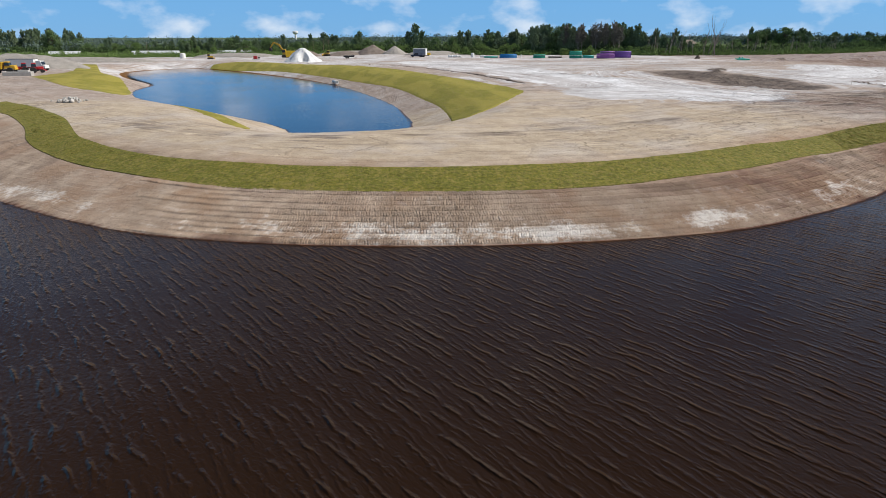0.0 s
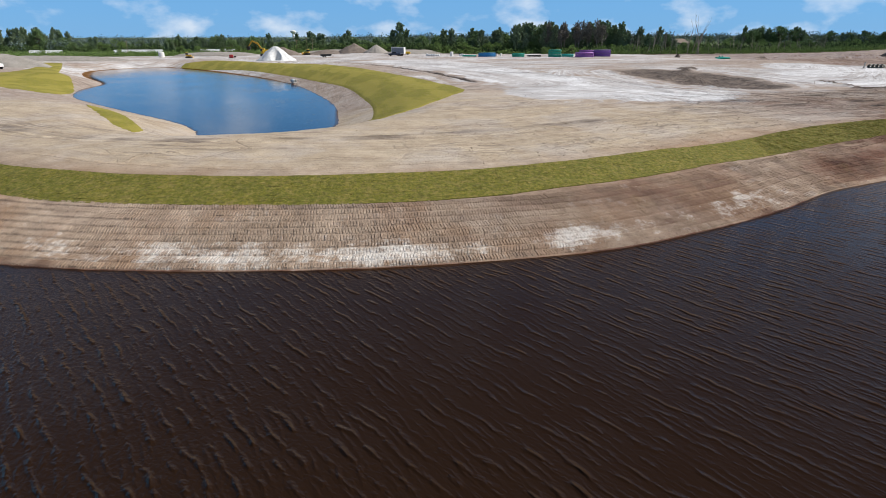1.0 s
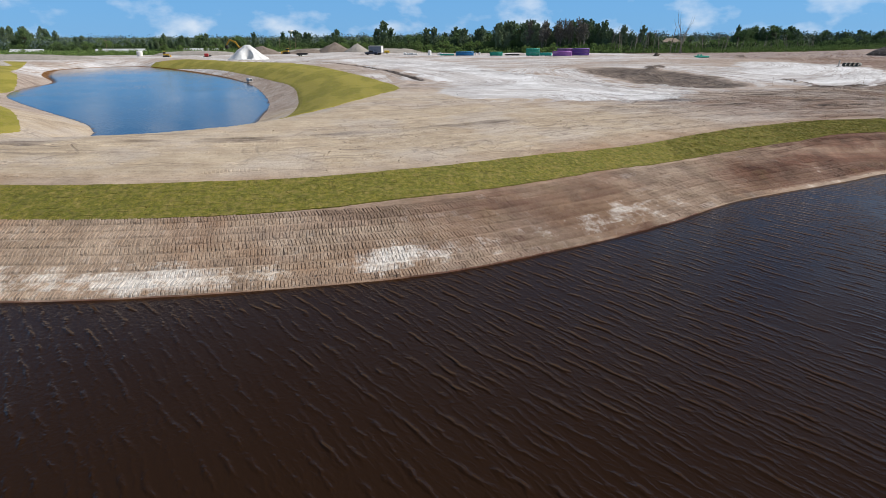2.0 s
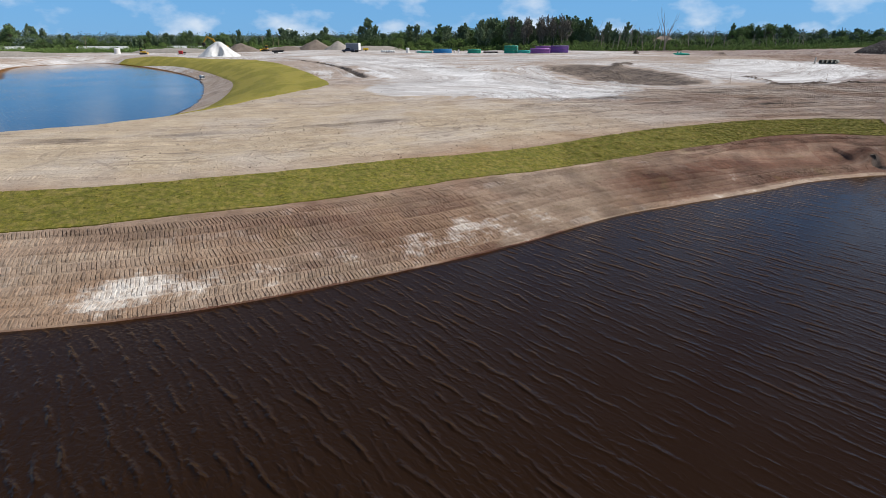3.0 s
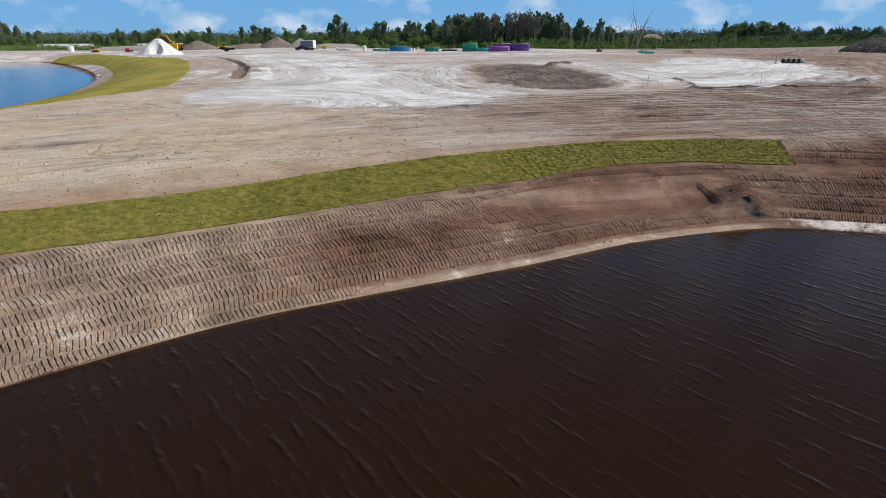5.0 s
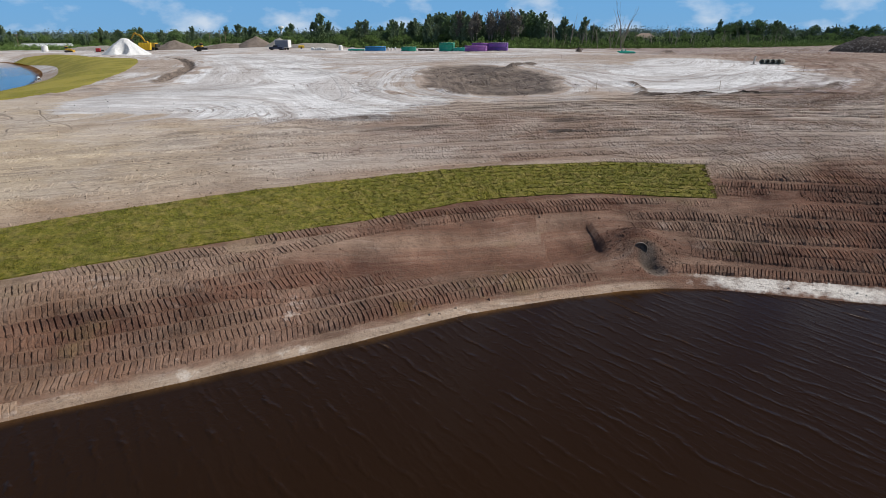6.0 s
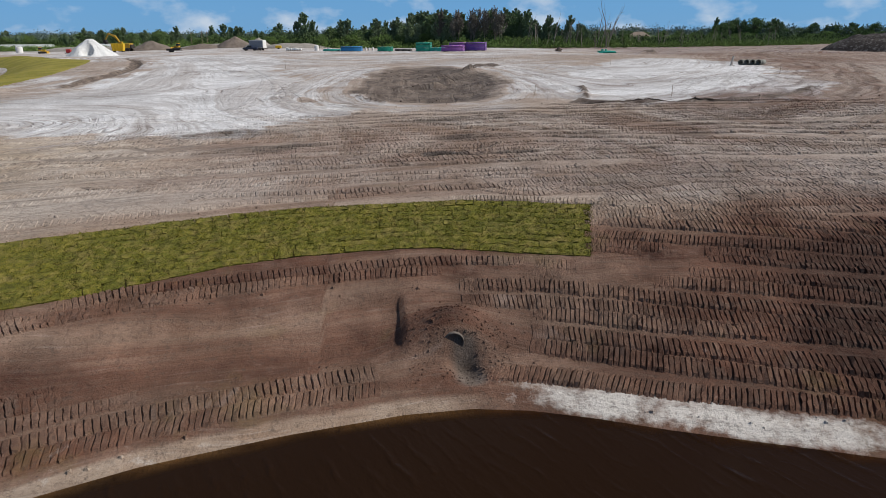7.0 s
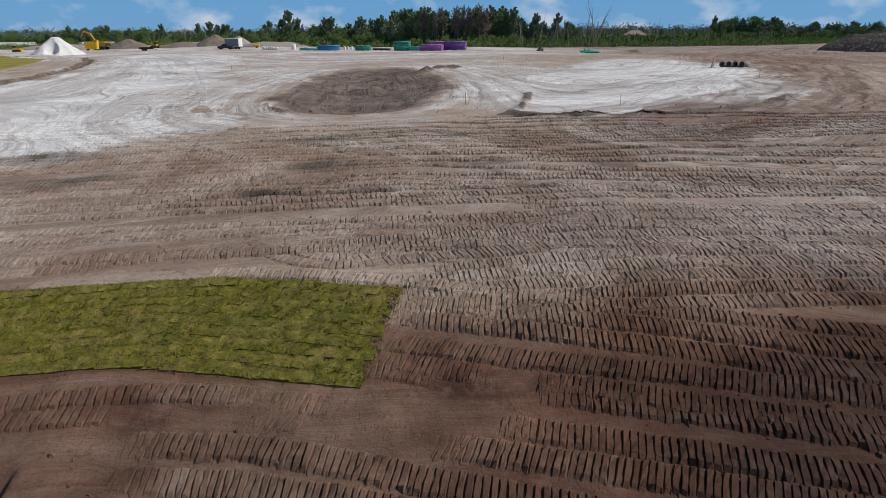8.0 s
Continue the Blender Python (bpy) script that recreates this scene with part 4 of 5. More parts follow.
def scrub(name, label, line, spread, count, low, high, seed, leaves=26, size=0.55, material=BUSH_LEAF):
    """Rank low growth covering the rough ground, as one mass of leaf sprays."""
    r = np.random.RandomState(seed)
    p = spline(line, 4)
    i = r.randint(len(p), size=count)
    x, y = p[i, 0] + r.normal(size=count) * 3, p[i, 1] + r.uniform(0, spread, count)
    g = low + (high - low) * r.uniform(size=count) ** 2.2
    base = ground_z(x, y)
    v, f = sprays(r, np.stack([x, y, base + g * 0.7], -1), g, leaves, size, (0, 0, 0.7))
    v[:, 2] = np.maximum(v[:, 2], np.repeat(base, leaves * 4) - 0.05)
    return tagged(put_mesh(name, v, f, material, soft=False), label, "scrub", kind="stuff")


scrub("scrub", "rank low green scrub in front of the greenhouses", [(-250, 400), (-150, 385), (-70, 395), (0, 392)], 40, 1500, 0.6, 2.0, 201)
scrub("scrub", "rank low green scrub at the foot of the wood", [(54, 326), (100, 288), (132, 262), (190, 262), (240, 280), (330, 340)], 16, 1500, 0.6, 2.1, 202)

UNDER = "closed green undergrowth along the foot of the woods, darkened for shade"
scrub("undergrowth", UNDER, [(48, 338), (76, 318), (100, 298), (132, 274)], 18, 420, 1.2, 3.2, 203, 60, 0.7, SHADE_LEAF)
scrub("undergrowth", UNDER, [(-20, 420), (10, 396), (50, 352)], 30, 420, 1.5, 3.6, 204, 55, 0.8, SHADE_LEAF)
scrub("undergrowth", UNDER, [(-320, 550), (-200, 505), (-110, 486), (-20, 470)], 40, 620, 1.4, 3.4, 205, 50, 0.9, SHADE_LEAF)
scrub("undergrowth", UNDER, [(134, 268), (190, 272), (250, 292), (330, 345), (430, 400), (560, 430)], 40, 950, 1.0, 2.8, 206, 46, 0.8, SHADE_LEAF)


# ---- heaps of fill ----
def heap(name, x, y, rx, ry, h, material, seed, label, rz=0.0, power=1.25, bite=None, lump=0.12, fine=1):
    """A tipped pile with a ridge, runs of loose material and, where given, a bite dug out of it."""
    n, rings = 56 * fine, 22 * fine
    verts, faces = [(0.0, 0.0, h * 0.84 if bite else h)], []
    for k in range(1, rings + 1):
        f = k / rings
        for i in range(n):
            a = 2 * math.pi * i / n
            wob = 1 + 0.14 * noise.noise((math.cos(a) * 1.7 + seed, math.sin(a) * 1.7, f)) + 0.07 * noise.noise((math.cos(a) * 5 + seed, math.sin(a) * 5, f * 2))
            px, py = rx * f * wob * math.cos(a), ry * f * wob * math.sin(a)
            pz = h * max(0.0, 1 - f**power) * (1 + lump * noise.noise((px * 0.35 + seed, py * 0.35, 0.3))) - 0.15 * (f > 0.97)
            pz += lump * 0.6 * noise.noise((px * 1.1, py * 1.1, seed)) * (1 - f)
            if bite:
                pz = pz if pz < 0.72 * h else h * (0.72 + 0.13 * math.tanh((pz / h - 0.72) / 0.13))
                r = math.hypot((px - bite[0]) / bite[2], (py - bite[1]) / bite[3])
                pz = min(pz, max(0.3, h * (r - 0.7) * 3.0)) if r < 1.0 else pz
            verts.append((px, py, pz))
    faces += [(0, 1 + i, 1 + (i + 1) % n) for i in range(n)]
    faces += [(1 + (k - 1) * n + i, 1 + k * n + i, 1 + k * n + (i + 1) % n, 1 + (k - 1) * n + (i + 1) % n) for k in range(1, rings) for i in range(n)]
    ob = put_mesh(name, verts, faces, material)
    ob.matrix_world = pose(x, y, stand_z(x, y) - 0.05, 0, 0, rz)
    return tagged(ob, label, "heap")


heap("limestone_mound", -19.6, 271.5, 8.1, 7.6, 6.6, LIME_HEAP, 2.0, "tall white crushed limestone heap with a dug-out face", bite=(1.0, -6.0, 2.6, 3.6), power=1.02, fine=2)
heap("fill_mound", -26, 352, 11, 6, 4.2, BROWN_HEAP, 3.0, "brown soil heap behind the yellow excavator")
heap("fill_mound", -2, 352, 12, 6, 2.4, BROWN_HEAP, 4.0, "long brown heap of tipped fill")
heap("fill_mound", 12, 352, 10, 6, 5.0, BROWN_HEAP, 5.0, "pointed brown heap of tipped fill", power=1.1)
heap("fill_mound", 24, 346, 7, 6, 4.4, GREY_HEAP, 6.0, "grey-brown heap of tipped sand beside the white trailer", power=1.1)
heap("sand_bank", 42, 326, 14, 5, 2.0, GREY_HEAP, 7.0, "low grey bank of sand in front of the trees", power=3)
heap("muck_mound", 233, 209, 27, 13, 5.0, DARK_HEAP, 8.0, "long dark muck mound streaked with pale sand", -24, power=3.6, lump=0.2)
heap("sand_bank", -112, 230, 26, 8, 4.6, GREY_HEAP, 9.0, "pale sloping sand bank behind the trucks", -6, power=2.4)
heap("sand_bank", -118, 285, 36, 7, 2.0, GREY_HEAP, 10.0, "low pale sand bank at the edge of the bushes", 0, power=3)
heap("sand_bank", -66, 385, 26, 6, 2.2, GREY_HEAP, 11.0, "low pale sand bank near the yellow dozer", 0, power=3)
heap("sand_bank", 8, 368, 26, 5, 1.8, GREY_HEAP, 12.0, "low grey sand bank before the wood", 0, power=3)


def rock(r, size, material, parent):
    """A broken lump of stone."""
    b = Build()
    n, m = 7, 5
    for k in range(m):
        t = math.pi * (k + 0.5) / m
        for i in range(n):
            a = 2 * math.pi * i / n
            g = size * r.uniform(0.7, 1.1)
            b.v.append((g * math.sin(t) * math.cos(a), g * math.sin(t) * math.sin(a), 0.75 * g * math.cos(t)))
    b.f = [(k * n + i, (k + 1) * n + i, (k + 1) * n + (i + 1) % n, k * n + (i + 1) % n) for k in range(m - 1) for i in range(n)] + [tuple(range(n - 1, -1, -1)), tuple((m - 1) * n + i for i in range(n))]
    return part("rock", b, material, parent)


r = np.random.RandomState(14)
rubble = thing("rubble_heap", -40.6, 98.5, 0, "low heap of broken pale limestone on the sand", "heap")
for k in range(46):
    g = r.uniform(0.15, 0.42)
    far = abs(r.normal()) * 1.15
    a = r.uniform(0, 6.283)
    rk = rock(r, g, LIME_ROCK, rubble)
    rk.matrix_basis = pose(1.5 * far * math.cos(a), far * math.sin(a), max(0.05, 0.85 - 0.5 * far) * r.uniform(0.3, 1.0), r.uniform(0, 360), r.uniform(0, 360), r.uniform(0, 360))


# ---- machines ----
def excavator(x, y, rz):
    root = thing("excavator", x, y, rz, "yellow tracked excavator reaching over the limestone heap", "excavator")
    for s in (-1, 1):
        part("track", Build().prism([(-1.9, 0.35), (-1.6, 0), (1.6, 0), (1.9, 0.35), (1.9, 0.6), (1.6, 0.95), (-1.6, 0.95), (-1.9, 0.6)], s * 1.25 - 0.32, s * 1.25 + 0.32), STEEL, root)
    part("chassis", Build().box((0, 0, 0.75), (2.2, 2.0, 0.5)), STEEL, root)
    part("engine_house", Build().box((-0.75, 0, 1.75), (3.0, 2.6, 1.35), top=(0.95, 0.94), edge=0.12), YELLOW, root)
    part("counterweight", Build().box((-2.35, 0, 1.6), (0.6, 2.5, 1.1), edge=0.2), STEEL, root)
    cab = part("cab", Build().box((0.9, 0.8, 2.05), (1.5, 1.0, 1.9), top=(0.85, 0.9), edge=0.1), YELLOW, root)
    part("window", Build().box((1.02, 0.8, 2.3), (1.4, 1.03, 0.95), top=(0.9, 0.95), edge=0.06), GLASS_DARK, cab, "dark cab glass")
    part("boom", Build().prism([(0.7, 1.5), (1.0, 1.2), (3.0, 4.3), (5.0, 5.3), (4.9, 5.6), (2.8, 4.9)], -0.45, 0.05), YELLOW, root)
    part("stick", Build().prism([(4.5, 5.75), (5.2, 5.6), (6.6, 3.5), (6.3, 3.4)], -0.35, -0.05), YELLOW, root)
    part("bucket", Build().prism([(6.2, 3.6), (6.9, 3.4), (6.8, 2.5), (6.1, 2.3), (5.7, 2.9)], -0.8, 0.4), STEEL, root)
    part("ram", Build().tube((1.4, -0.2, 1.9), (3.1, -0.2, 4.0), 0.09), STEEL, root)
    return root


def dozer(x, y, rz, label="yellow bulldozer parked on the bare ground"):
    root = thing("bulldozer", x, y, rz, label, "bulldozer", "bulldozers")
    for s in (-1, 1):
        part("track", Build().prism([(-1.6, 0.3), (-1.3, 0), (1.2, 0), (1.6, 0.35), (1.5, 0.75), (0, 0.95), (-1.4, 0.8)], s * 0.95 - 0.28, s * 0.95 + 0.28), STEEL, root)
    part("hood", Build().box((0.55, 0, 1.2), (1.9, 1.1, 0.9), edge=0.1), YELLOW, root)
    cab = part("cab", Build().box((-0.75, 0, 1.9), (1.2, 1.3, 1.7), top=(0.9, 0.9), edge=0.08), YELLOW, root)
    part("window", Build().box((-0.75, 0, 2.15), (1.24, 1.34, 0.8), top=(0.94, 0.94)), GLASS_DARK, cab, "dark cab glass")
    part("blade", Build().prism([(2.1, 0.05), (2.35, 0.05), (2.2, 0.6), (2.4, 1.15), (2.2, 1.15), (2.0, 0.6)], -1.6, 1.6), YELLOW, root)
    for s in (-1, 1):
        part("push_arm", Build().tube((0.3, s * 1.3, 0.5), (2.15, s * 1.3, 0.45), 0.1), STEEL, root)
    return root


def cargo_trailer(x, y, rz):
    root = thing("cargo_trailer", x, y, rz, "white enclosed cargo trailer on bare ground", "trailer")
    part("box", Build().box((0, 0, 2.35), (6.0, 2.5, 2.9), edge=0.06), WHITE, root)
    part("frame_rail", Build().box((0.4, 0, 0.8), (7.0, 0.9, 0.25)), STEEL, root)
    # thin added sheet: the side's shade painted as grey-blue
    part("side_panel", Build().box((0, -1.26, 2.35), (5.7, 0.03, 2.6), edge=0.01), SIDE_SHADE, root, "grey-blue sheet standing for shade on the white side")
    part("rear_door", Build().box((3.02, 0, 2.3), (0.05, 2.2, 2.5), edge=0.02), WHITE, root)
    part("drawbar", Build().tube((-3.0, 0, 0.75), (-4.4, 0, 0.6), 0.08), STEEL, root)
    for s in (-1, 1):
        for wx in (0.4, 1.5):
            wheel = part("wheel", Build().wheel((wx, s * 1.0, 0.45), 0.45, 0.3), RUBBER, root)
            part("rim", Build().tube((wx, s * 1.14, 0.45), (wx, s * 1.18, 0.45), 0.24, 0.2, 12), STEEL, wheel)
    return root


def pickup(x, y, rz):
    root = thing("pickup_truck", x, y, rz, "dark blue pickup truck parked beside the white trailer", "pickup")
    part("body", Build().prism([(-2.7, 0.45), (2.6, 0.45), (2.7, 0.9), (2.5, 1.1), (1.2, 1.2), (-2.7, 1.2)], -0.95, 0.95), NAVY, root)
    cab = part("cab", Build().prism([(-0.9, 1.18), (1.3, 1.18), (0.7, 1.85), (-0.8, 1.9)], -0.85, 0.85), NAVY, root)
    part("window", Build().prism([(-0.7, 1.25), (1.1, 1.25), (0.62, 1.75), (-0.65, 1.78)], -0.87, 0.87), GLASS_DARK, cab, "dark cab glass")
    for s in (-1, 1):
        for wx in (-1.7, 1.7):
            wheel = part("wheel", Build().wheel((wx, s * 0.85, 0.4), 0.4, 0.26), RUBBER, root)
            part("rim", Build().tube((wx, s * 0.98, 0.4), (wx, s * 1.01, 0.4), 0.22, 0.18, 12), STEEL, wheel)
    return root


def dump_truck(x, y, rz):
    root = thing("dump_truck", x, y, rz, "dusty yellow articulated dump truck", "dump truck")
    part("dump_body", Build().prism([(-3.6, 1.5), (0.9, 1.3), (1.3, 3.0), (0.9, 3.1), (-4.2, 2.7)], -1.4, 1.4), YELLOW, root)
    part("bonnet", Build().box((3.4, 0, 1.7), (1.6, 1.8, 1.1), top=(0.8, 0.9), edge=0.12), YELLOW, root)
    cab = part("cab", Build().box((2.1, 0, 2.3), (1.3, 1.6, 1.8), top=(0.85, 0.9), edge=0.1), YELLOW, root)
    part("window", Build().box((2.15, 0, 2.55), (1.25, 1.64, 0.8), top=(0.9, 0.95)), GLASS_DARK, cab, "dark cab glass")
    part("frame_rail", Build().box((0, 0, 1.05), (7.4, 1.0, 0.4)), STEEL, root)
    for s in (-1, 1):
        for wx in (-2.8, -1.0, 2.9):
            part("wheel", Build().wheel((wx, s * 1.15, 0.85), 0.85, 0.6), RUBBER, root)
    return root


def hopper_trailer(x, y, rz):
    root = thing("hopper_truck", x, y, rz, "white bulk trailer coupled to a white tractor cab", "truck")
    part("hopper", Build().prism([(-4.3, 2.0), (-3.4, 1.1), (3.0, 1.1), (3.7, 2.0), (3.7, 3.3), (-4.3, 3.3)], -1.25, 1.25), WHITE, root)
    part("top_rail", Build().box((-0.3, 0, 3.37), (8.1, 2.4, 0.12)), STEEL, root)
    part("frame_rail", Build().box((0.8, 0, 0.95), (9.6, 0.9, 0.3)), RED, root)
    cab = part("cab", Build().prism([(4.2, 0.7), (6.7, 0.7), (6.7, 1.5), (5.8, 1.7), (5.5, 2.8), (4.2, 2.9)], -1.15, 1.15), WHITE, root)
    part("windscreen", Build().prism([(5.83, 1.72), (5.88, 1.74), (5.6, 2.65), (5.55, 2.65)], -1.0, 1.0), GLASS_DARK, cab)
    for s in (-1, 1):
        for wx in (-3.4, -2.3, 3.4, 4.4, 6.0):
            part("wheel", Build().wheel((wx, s * 1.0, 0.5), 0.5, 0.35), RUBBER, root)
    return root


def tractor(x, y, rz):
    root = thing("tractor", x, y, rz, "red farm tractor standing on the sand", "tractor", "red tractors")
    part("hood", Build().box((0.8, 0, 1.3), (1.7, 0.8, 0.8), top=(0.95, 0.8), edge=0.1), RED, root)
    cab = part("cab", Build().box((-0.6, 0, 1.9), (1.2, 1.3, 1.5), top=(0.85, 0.85)), RED, root)
    part("window", Build().box((-0.6, 0, 2.05), (1.22, 1.32, 0.7), top=(0.92, 0.92)), GLASS_DARK, cab, "dark cab glass")
    for s in (-1, 1):
        part("rear_wheel", Build().wheel((-0.8, s * 0.95, 0.8), 0.8, 0.45), RUBBER, root)
        part("front_wheel", Build().wheel((1.3, s * 0.85, 0.5), 0.5, 0.3), RUBBER, root)
    part("loader_arm", Build().prism([(0.2, 1.5), (2.3, 0.7), (2.3, 0.5), (0.2, 1.25)], -0.6, 0.6), RED, root)
    return root


excavator(-32.4, 338, 172).scale = (1.35, 1.35, 1.35)
screen = thing("yellow_bin", -29.4, 322, 4, "bright yellow open steel hopper behind the limestone heap", "hopper")
part("bin", Build().prism([(-2.1, 0.5), (2.1, 0.5), (2.4, 3.4), (-2.4, 3.4)], -1.3, 1.3), ORANGE, screen)
for k in (-1.8, -0.6, 0.6, 1.8):
    part("rib", Build().box((k, -1.36, 1.9), (0.12, 0.1, 2.8)), ORANGE, screen)
for k in (-1.7, 1.7):
    part("skid", Build().box((k, 0, 0.25), (0.25, 2.8, 0.5)), STEEL, screen)
dozer(-74, 352, 8)
dozer(-12.5, 345, 160, "small yellow bulldozer beside the tipped fill")
cargo_trailer(32.3, 294, -22)
pickup(30.2, 289.6, 172)
hopper_trailer(-97, 205.5, -4)
tractor(-89.7, 188.7, 200)
tractor(-85.6, 188.2, 20)
dump_truck(-91.5, 181, 5)
flat = thing("dump_trailer", -0.6, 299, 5, "low black trailer on the bare ground", "trailer")
part("bed", Build().prism([(-2.4, 0.6), (2.3, 0.6), (2.7, 1.4), (-2.4, 1.3)], -1.0, 1.0), BLACK, flat)
for s in (-1, 1):
    for wx in (-1.2, -0.3):
        part("wheel", Build().wheel((wx, s * 0.95, 0.35), 0.35, 0.22), RUBBER, flat)
part("drawbar", Build().tube((2.4, 0, 0.6), (3.6, 0, 0.45), 0.06), STEEL, flat)


# ---- stacked pipe and site stores ----
def pipe_bundle(x, y, rz, length, across, up, radius, material, label):
    """Pipes laid side by side in layers, with timber battens between the lifts."""
    root = thing("pipe_bundle", x, y, rz, label, "pipe bundle", "pipe bundles along the wood")
    for k in range(up):
        for j in range(across):
            yy, zz = (j - (across - 1) / 2) * radius * 2.04, 0.12 + radius + k * radius * 2.0 + 0.1 * (k // 3)
            b = Build().ring((-length / 2 + 0.15 * (k % 2), yy, zz), (length / 2 - 0.15, yy, zz), radius, radius * 0.86, 10)
            b.ring((length / 2 - 0.15, yy, zz), (length / 2 + 0.05, yy, zz), radius * 1.0, radius * 0.9, 10)
            part("pipe", b, material, root, soft=True)
    for lx in (-length * 0.36, 0, length * 0.36):
        part("batten", Build().box((lx, 0, 0.06), (0.12, across * radius * 2.06, 0.12)), TIMBER, root)
        part("strap", Build().box((lx, 0, 0.14 + up * radius * 2.0 + 0.1 * ((up - 1) // 3)), (0.1, across * radius * 2.08, 0.05)), TIMBER, root)
    return root


pipe_bundle(68.6, 271, -11, 7.4, 7, 4, 0.18, BLUE_PVC, "strapped stack of bright blue plastic pipe")
pipe_bundle(61.5, 274, -11, 6.0, 6, 2, 0.15, PALE_PVC, "low layer of pale green plastic pipe")
pipe_bundle(80.4, 263.5, -20, 5.0, 7, 4, 0.17, GREEN_PVC, "strapped stack of green plastic pipe")
pipe_bundle(93, 253.5, -24, 5.0, 7, 8, 0.16, GREEN_PVC, "tall double stack of green plastic pipe")
pipe_bundle(97.4, 250.6, -24, 4.6, 7, 3, 0.17, PALE_PVC, "low stack of pale green plastic pipe")
pipe_bundle(101.2, 241.6, -22, 7.0, 8, 5, 0.16, PURPLE_PVC, "long strapped stack of purple plastic pipe")
pipe_bundle(103.6, 245.4, -22, 6.0, 7, 7, 0.16, PURPLE_PVC, "tall stack of purple plastic pipe")
pipe_bundle(108.8, 242.5, -22, 6.2, 8, 7, 0.16, VIOLET_PVC, "strapped stack of violet plastic pipe")
sheets = thing("sheet_stack", 86.5, 260.5, -20, "low black stack of sheets on timber bearers", "stack")
part("sheets", Build().box((0, 0, 0.45), (5.6, 2.0, 0.5)), BLACK, sheets)
for k in (-2, 0, 2):
    part("bearer", Build().box((k, 0, 0.1), (0.2, 2.2, 0.2)), TIMBER, sheets)
r = np.random.RandomState(8)
for k in range(11):
    bag = thing("sack_pallet", 44.5 + 0.7 * k + (9 if k > 7 else 0), 285 - 0.2 * k, r.uniform(0, 90), "white sacks on a timber pallet", "pallet", "pallets of sacks")
    part("pallet", Build().box((0, 0, 0.08), (1.0, 1.0, 0.16)), TIMBER, bag)
    part("sacks", Build().box((0, 0, 0.16 + 0.3 + 0.2 * r.uniform()), (0.95, 0.95, 0.6 + 0.4 * r.uniform()), top=(0.9, 0.9), edge=0.15), WHITE, bag)
for k, (x, y, h, g) in enumerate(((55.3, 284.2, 1.9, 0.75), (73.6, 280.5, 1.1, 0.35), (74.8, 279.5, 1.0, 0.35), (76.2, 277.5, 1.2, 0.3), (-92, 368, 2.8, 1.5))):
    tank = thing("plastic_tank", x, y, 0, "pale upright plastic tank with a domed lid", "tank", "plastic tanks")
    part("shell", Build().tube((0, 0, 0), (0, 0, h * 0.9), g, g, 18).tube((0, 0, h * 0.9), (0, 0, h), g, g * 0.6, 18), WHITE, tank)
    part("lid", Build().tube((0, 0, h), (0, 0, h + 0.08), g * 0.35, g * 0.3, 12), STEEL, tank)
skip = thing("yellow_compressor", 37.8, 309.5, 0, "small bright yellow site compressor", "compressor")
part("case", Build().box((0, 0, 0.9), (2.4, 1.2, 1.0), edge=0.15), ORANGE, skip)
for s in (-1, 1):
    part("wheel", Build().wheel((0, s * 0.65, 0.32), 0.32, 0.2), RUBBER, skip)
shed = thing("red_pump", -44.5, 312, 0, "red site pump on a skid", "pump")
part("frame", Build().box((0, 0, 0.2), (3.2, 1.6, 0.3)), STEEL, shed)
part("engine_case", Build().box((-0.3, 0, 1.0), (1.7, 1.2, 1.3), edge=0.1), RED, shed)
part("outlet", Build().ring((0.8, 0, 0.8), (1.9, 0, 0.8), 0.25, 0.2, 12), STEEL, shed)

pontoon = thing("green_pipe_pile", 139.4, 209, -8, "loose pile of bright green plastic pipe with white ends", "pipe pile")
pontoon.scale = (0.75, 0.75, 0.75)
r = np.random.RandomState(4)
for k in range(16):
    yy, zz = r.uniform(-1.2, 1.2), 0.15 + 0.2 * (k % 4) * r.uniform(0.6, 1.0)
    sh = r.uniform(-1.2, 1.2)
    part("pipe", Build().ring((-2.6 + sh, yy, zz), (2.2 + sh, yy + r.uniform(-0.7, 0.7), zz + 0.05), 0.15, 0.125, 8), PALE_PVC if k % 3 else GREEN_PVC, pontoon)
for k in range(3):
    part("white_fitting", Build().ring((-1.9 + 0.7 * k, -0.2, 0.9), (-1.9 + 0.7 * k, -0.2, 1.5), 0.28, 0.22, 12), WHITE if k == 1 else GREEN_PVC, pontoon)

for k in range(4):
    section = thing("concrete_pipe", 139.6 + 1.0 * k, 144.4 - 0.15 * k, 214, "short grey concrete pipe section lying on white ground", "concrete pipe", "row of concrete pipes")
    part("barrel", Build().ring((0.9, 0, 0.42), (-0.9, 0, 0.42), 0.42, 0.33, 22), GREY_PIPE, section, soft=True)
    part("socket", Build().ring((0.9, 0, 0.44), (1.15, 0, 0.44), 0.46, 0.37, 22), GREY_PIPE, section, soft=True)
slab = thing("concrete_post", 136.6, 143, 15, "leaning pale concrete post on white ground", "post")
part("shaft", Build().box((0, 0, 0.75), (0.4, 0.25, 1.6), top=(0.8, 0.9), shift=(0.25, 0)), CONCRETE, slab)
part("foot", Build().box((0, 0, 0.05), (0.9, 0.7, 0.14)), CONCRETE, slab)
blocks = thing("concrete_block", -83, 172.5, 6, "pale concrete block beside the trucks", "block")
part("block", Build().box((0, 0, 0.5), (6.5, 2.2, 1.0), edge=0.08), CONCRETE, blocks)
part("cap", Build().box((1.4, 0, 1.2), (2.4, 1.6, 0.4), edge=0.06), CONCRETE, blocks)
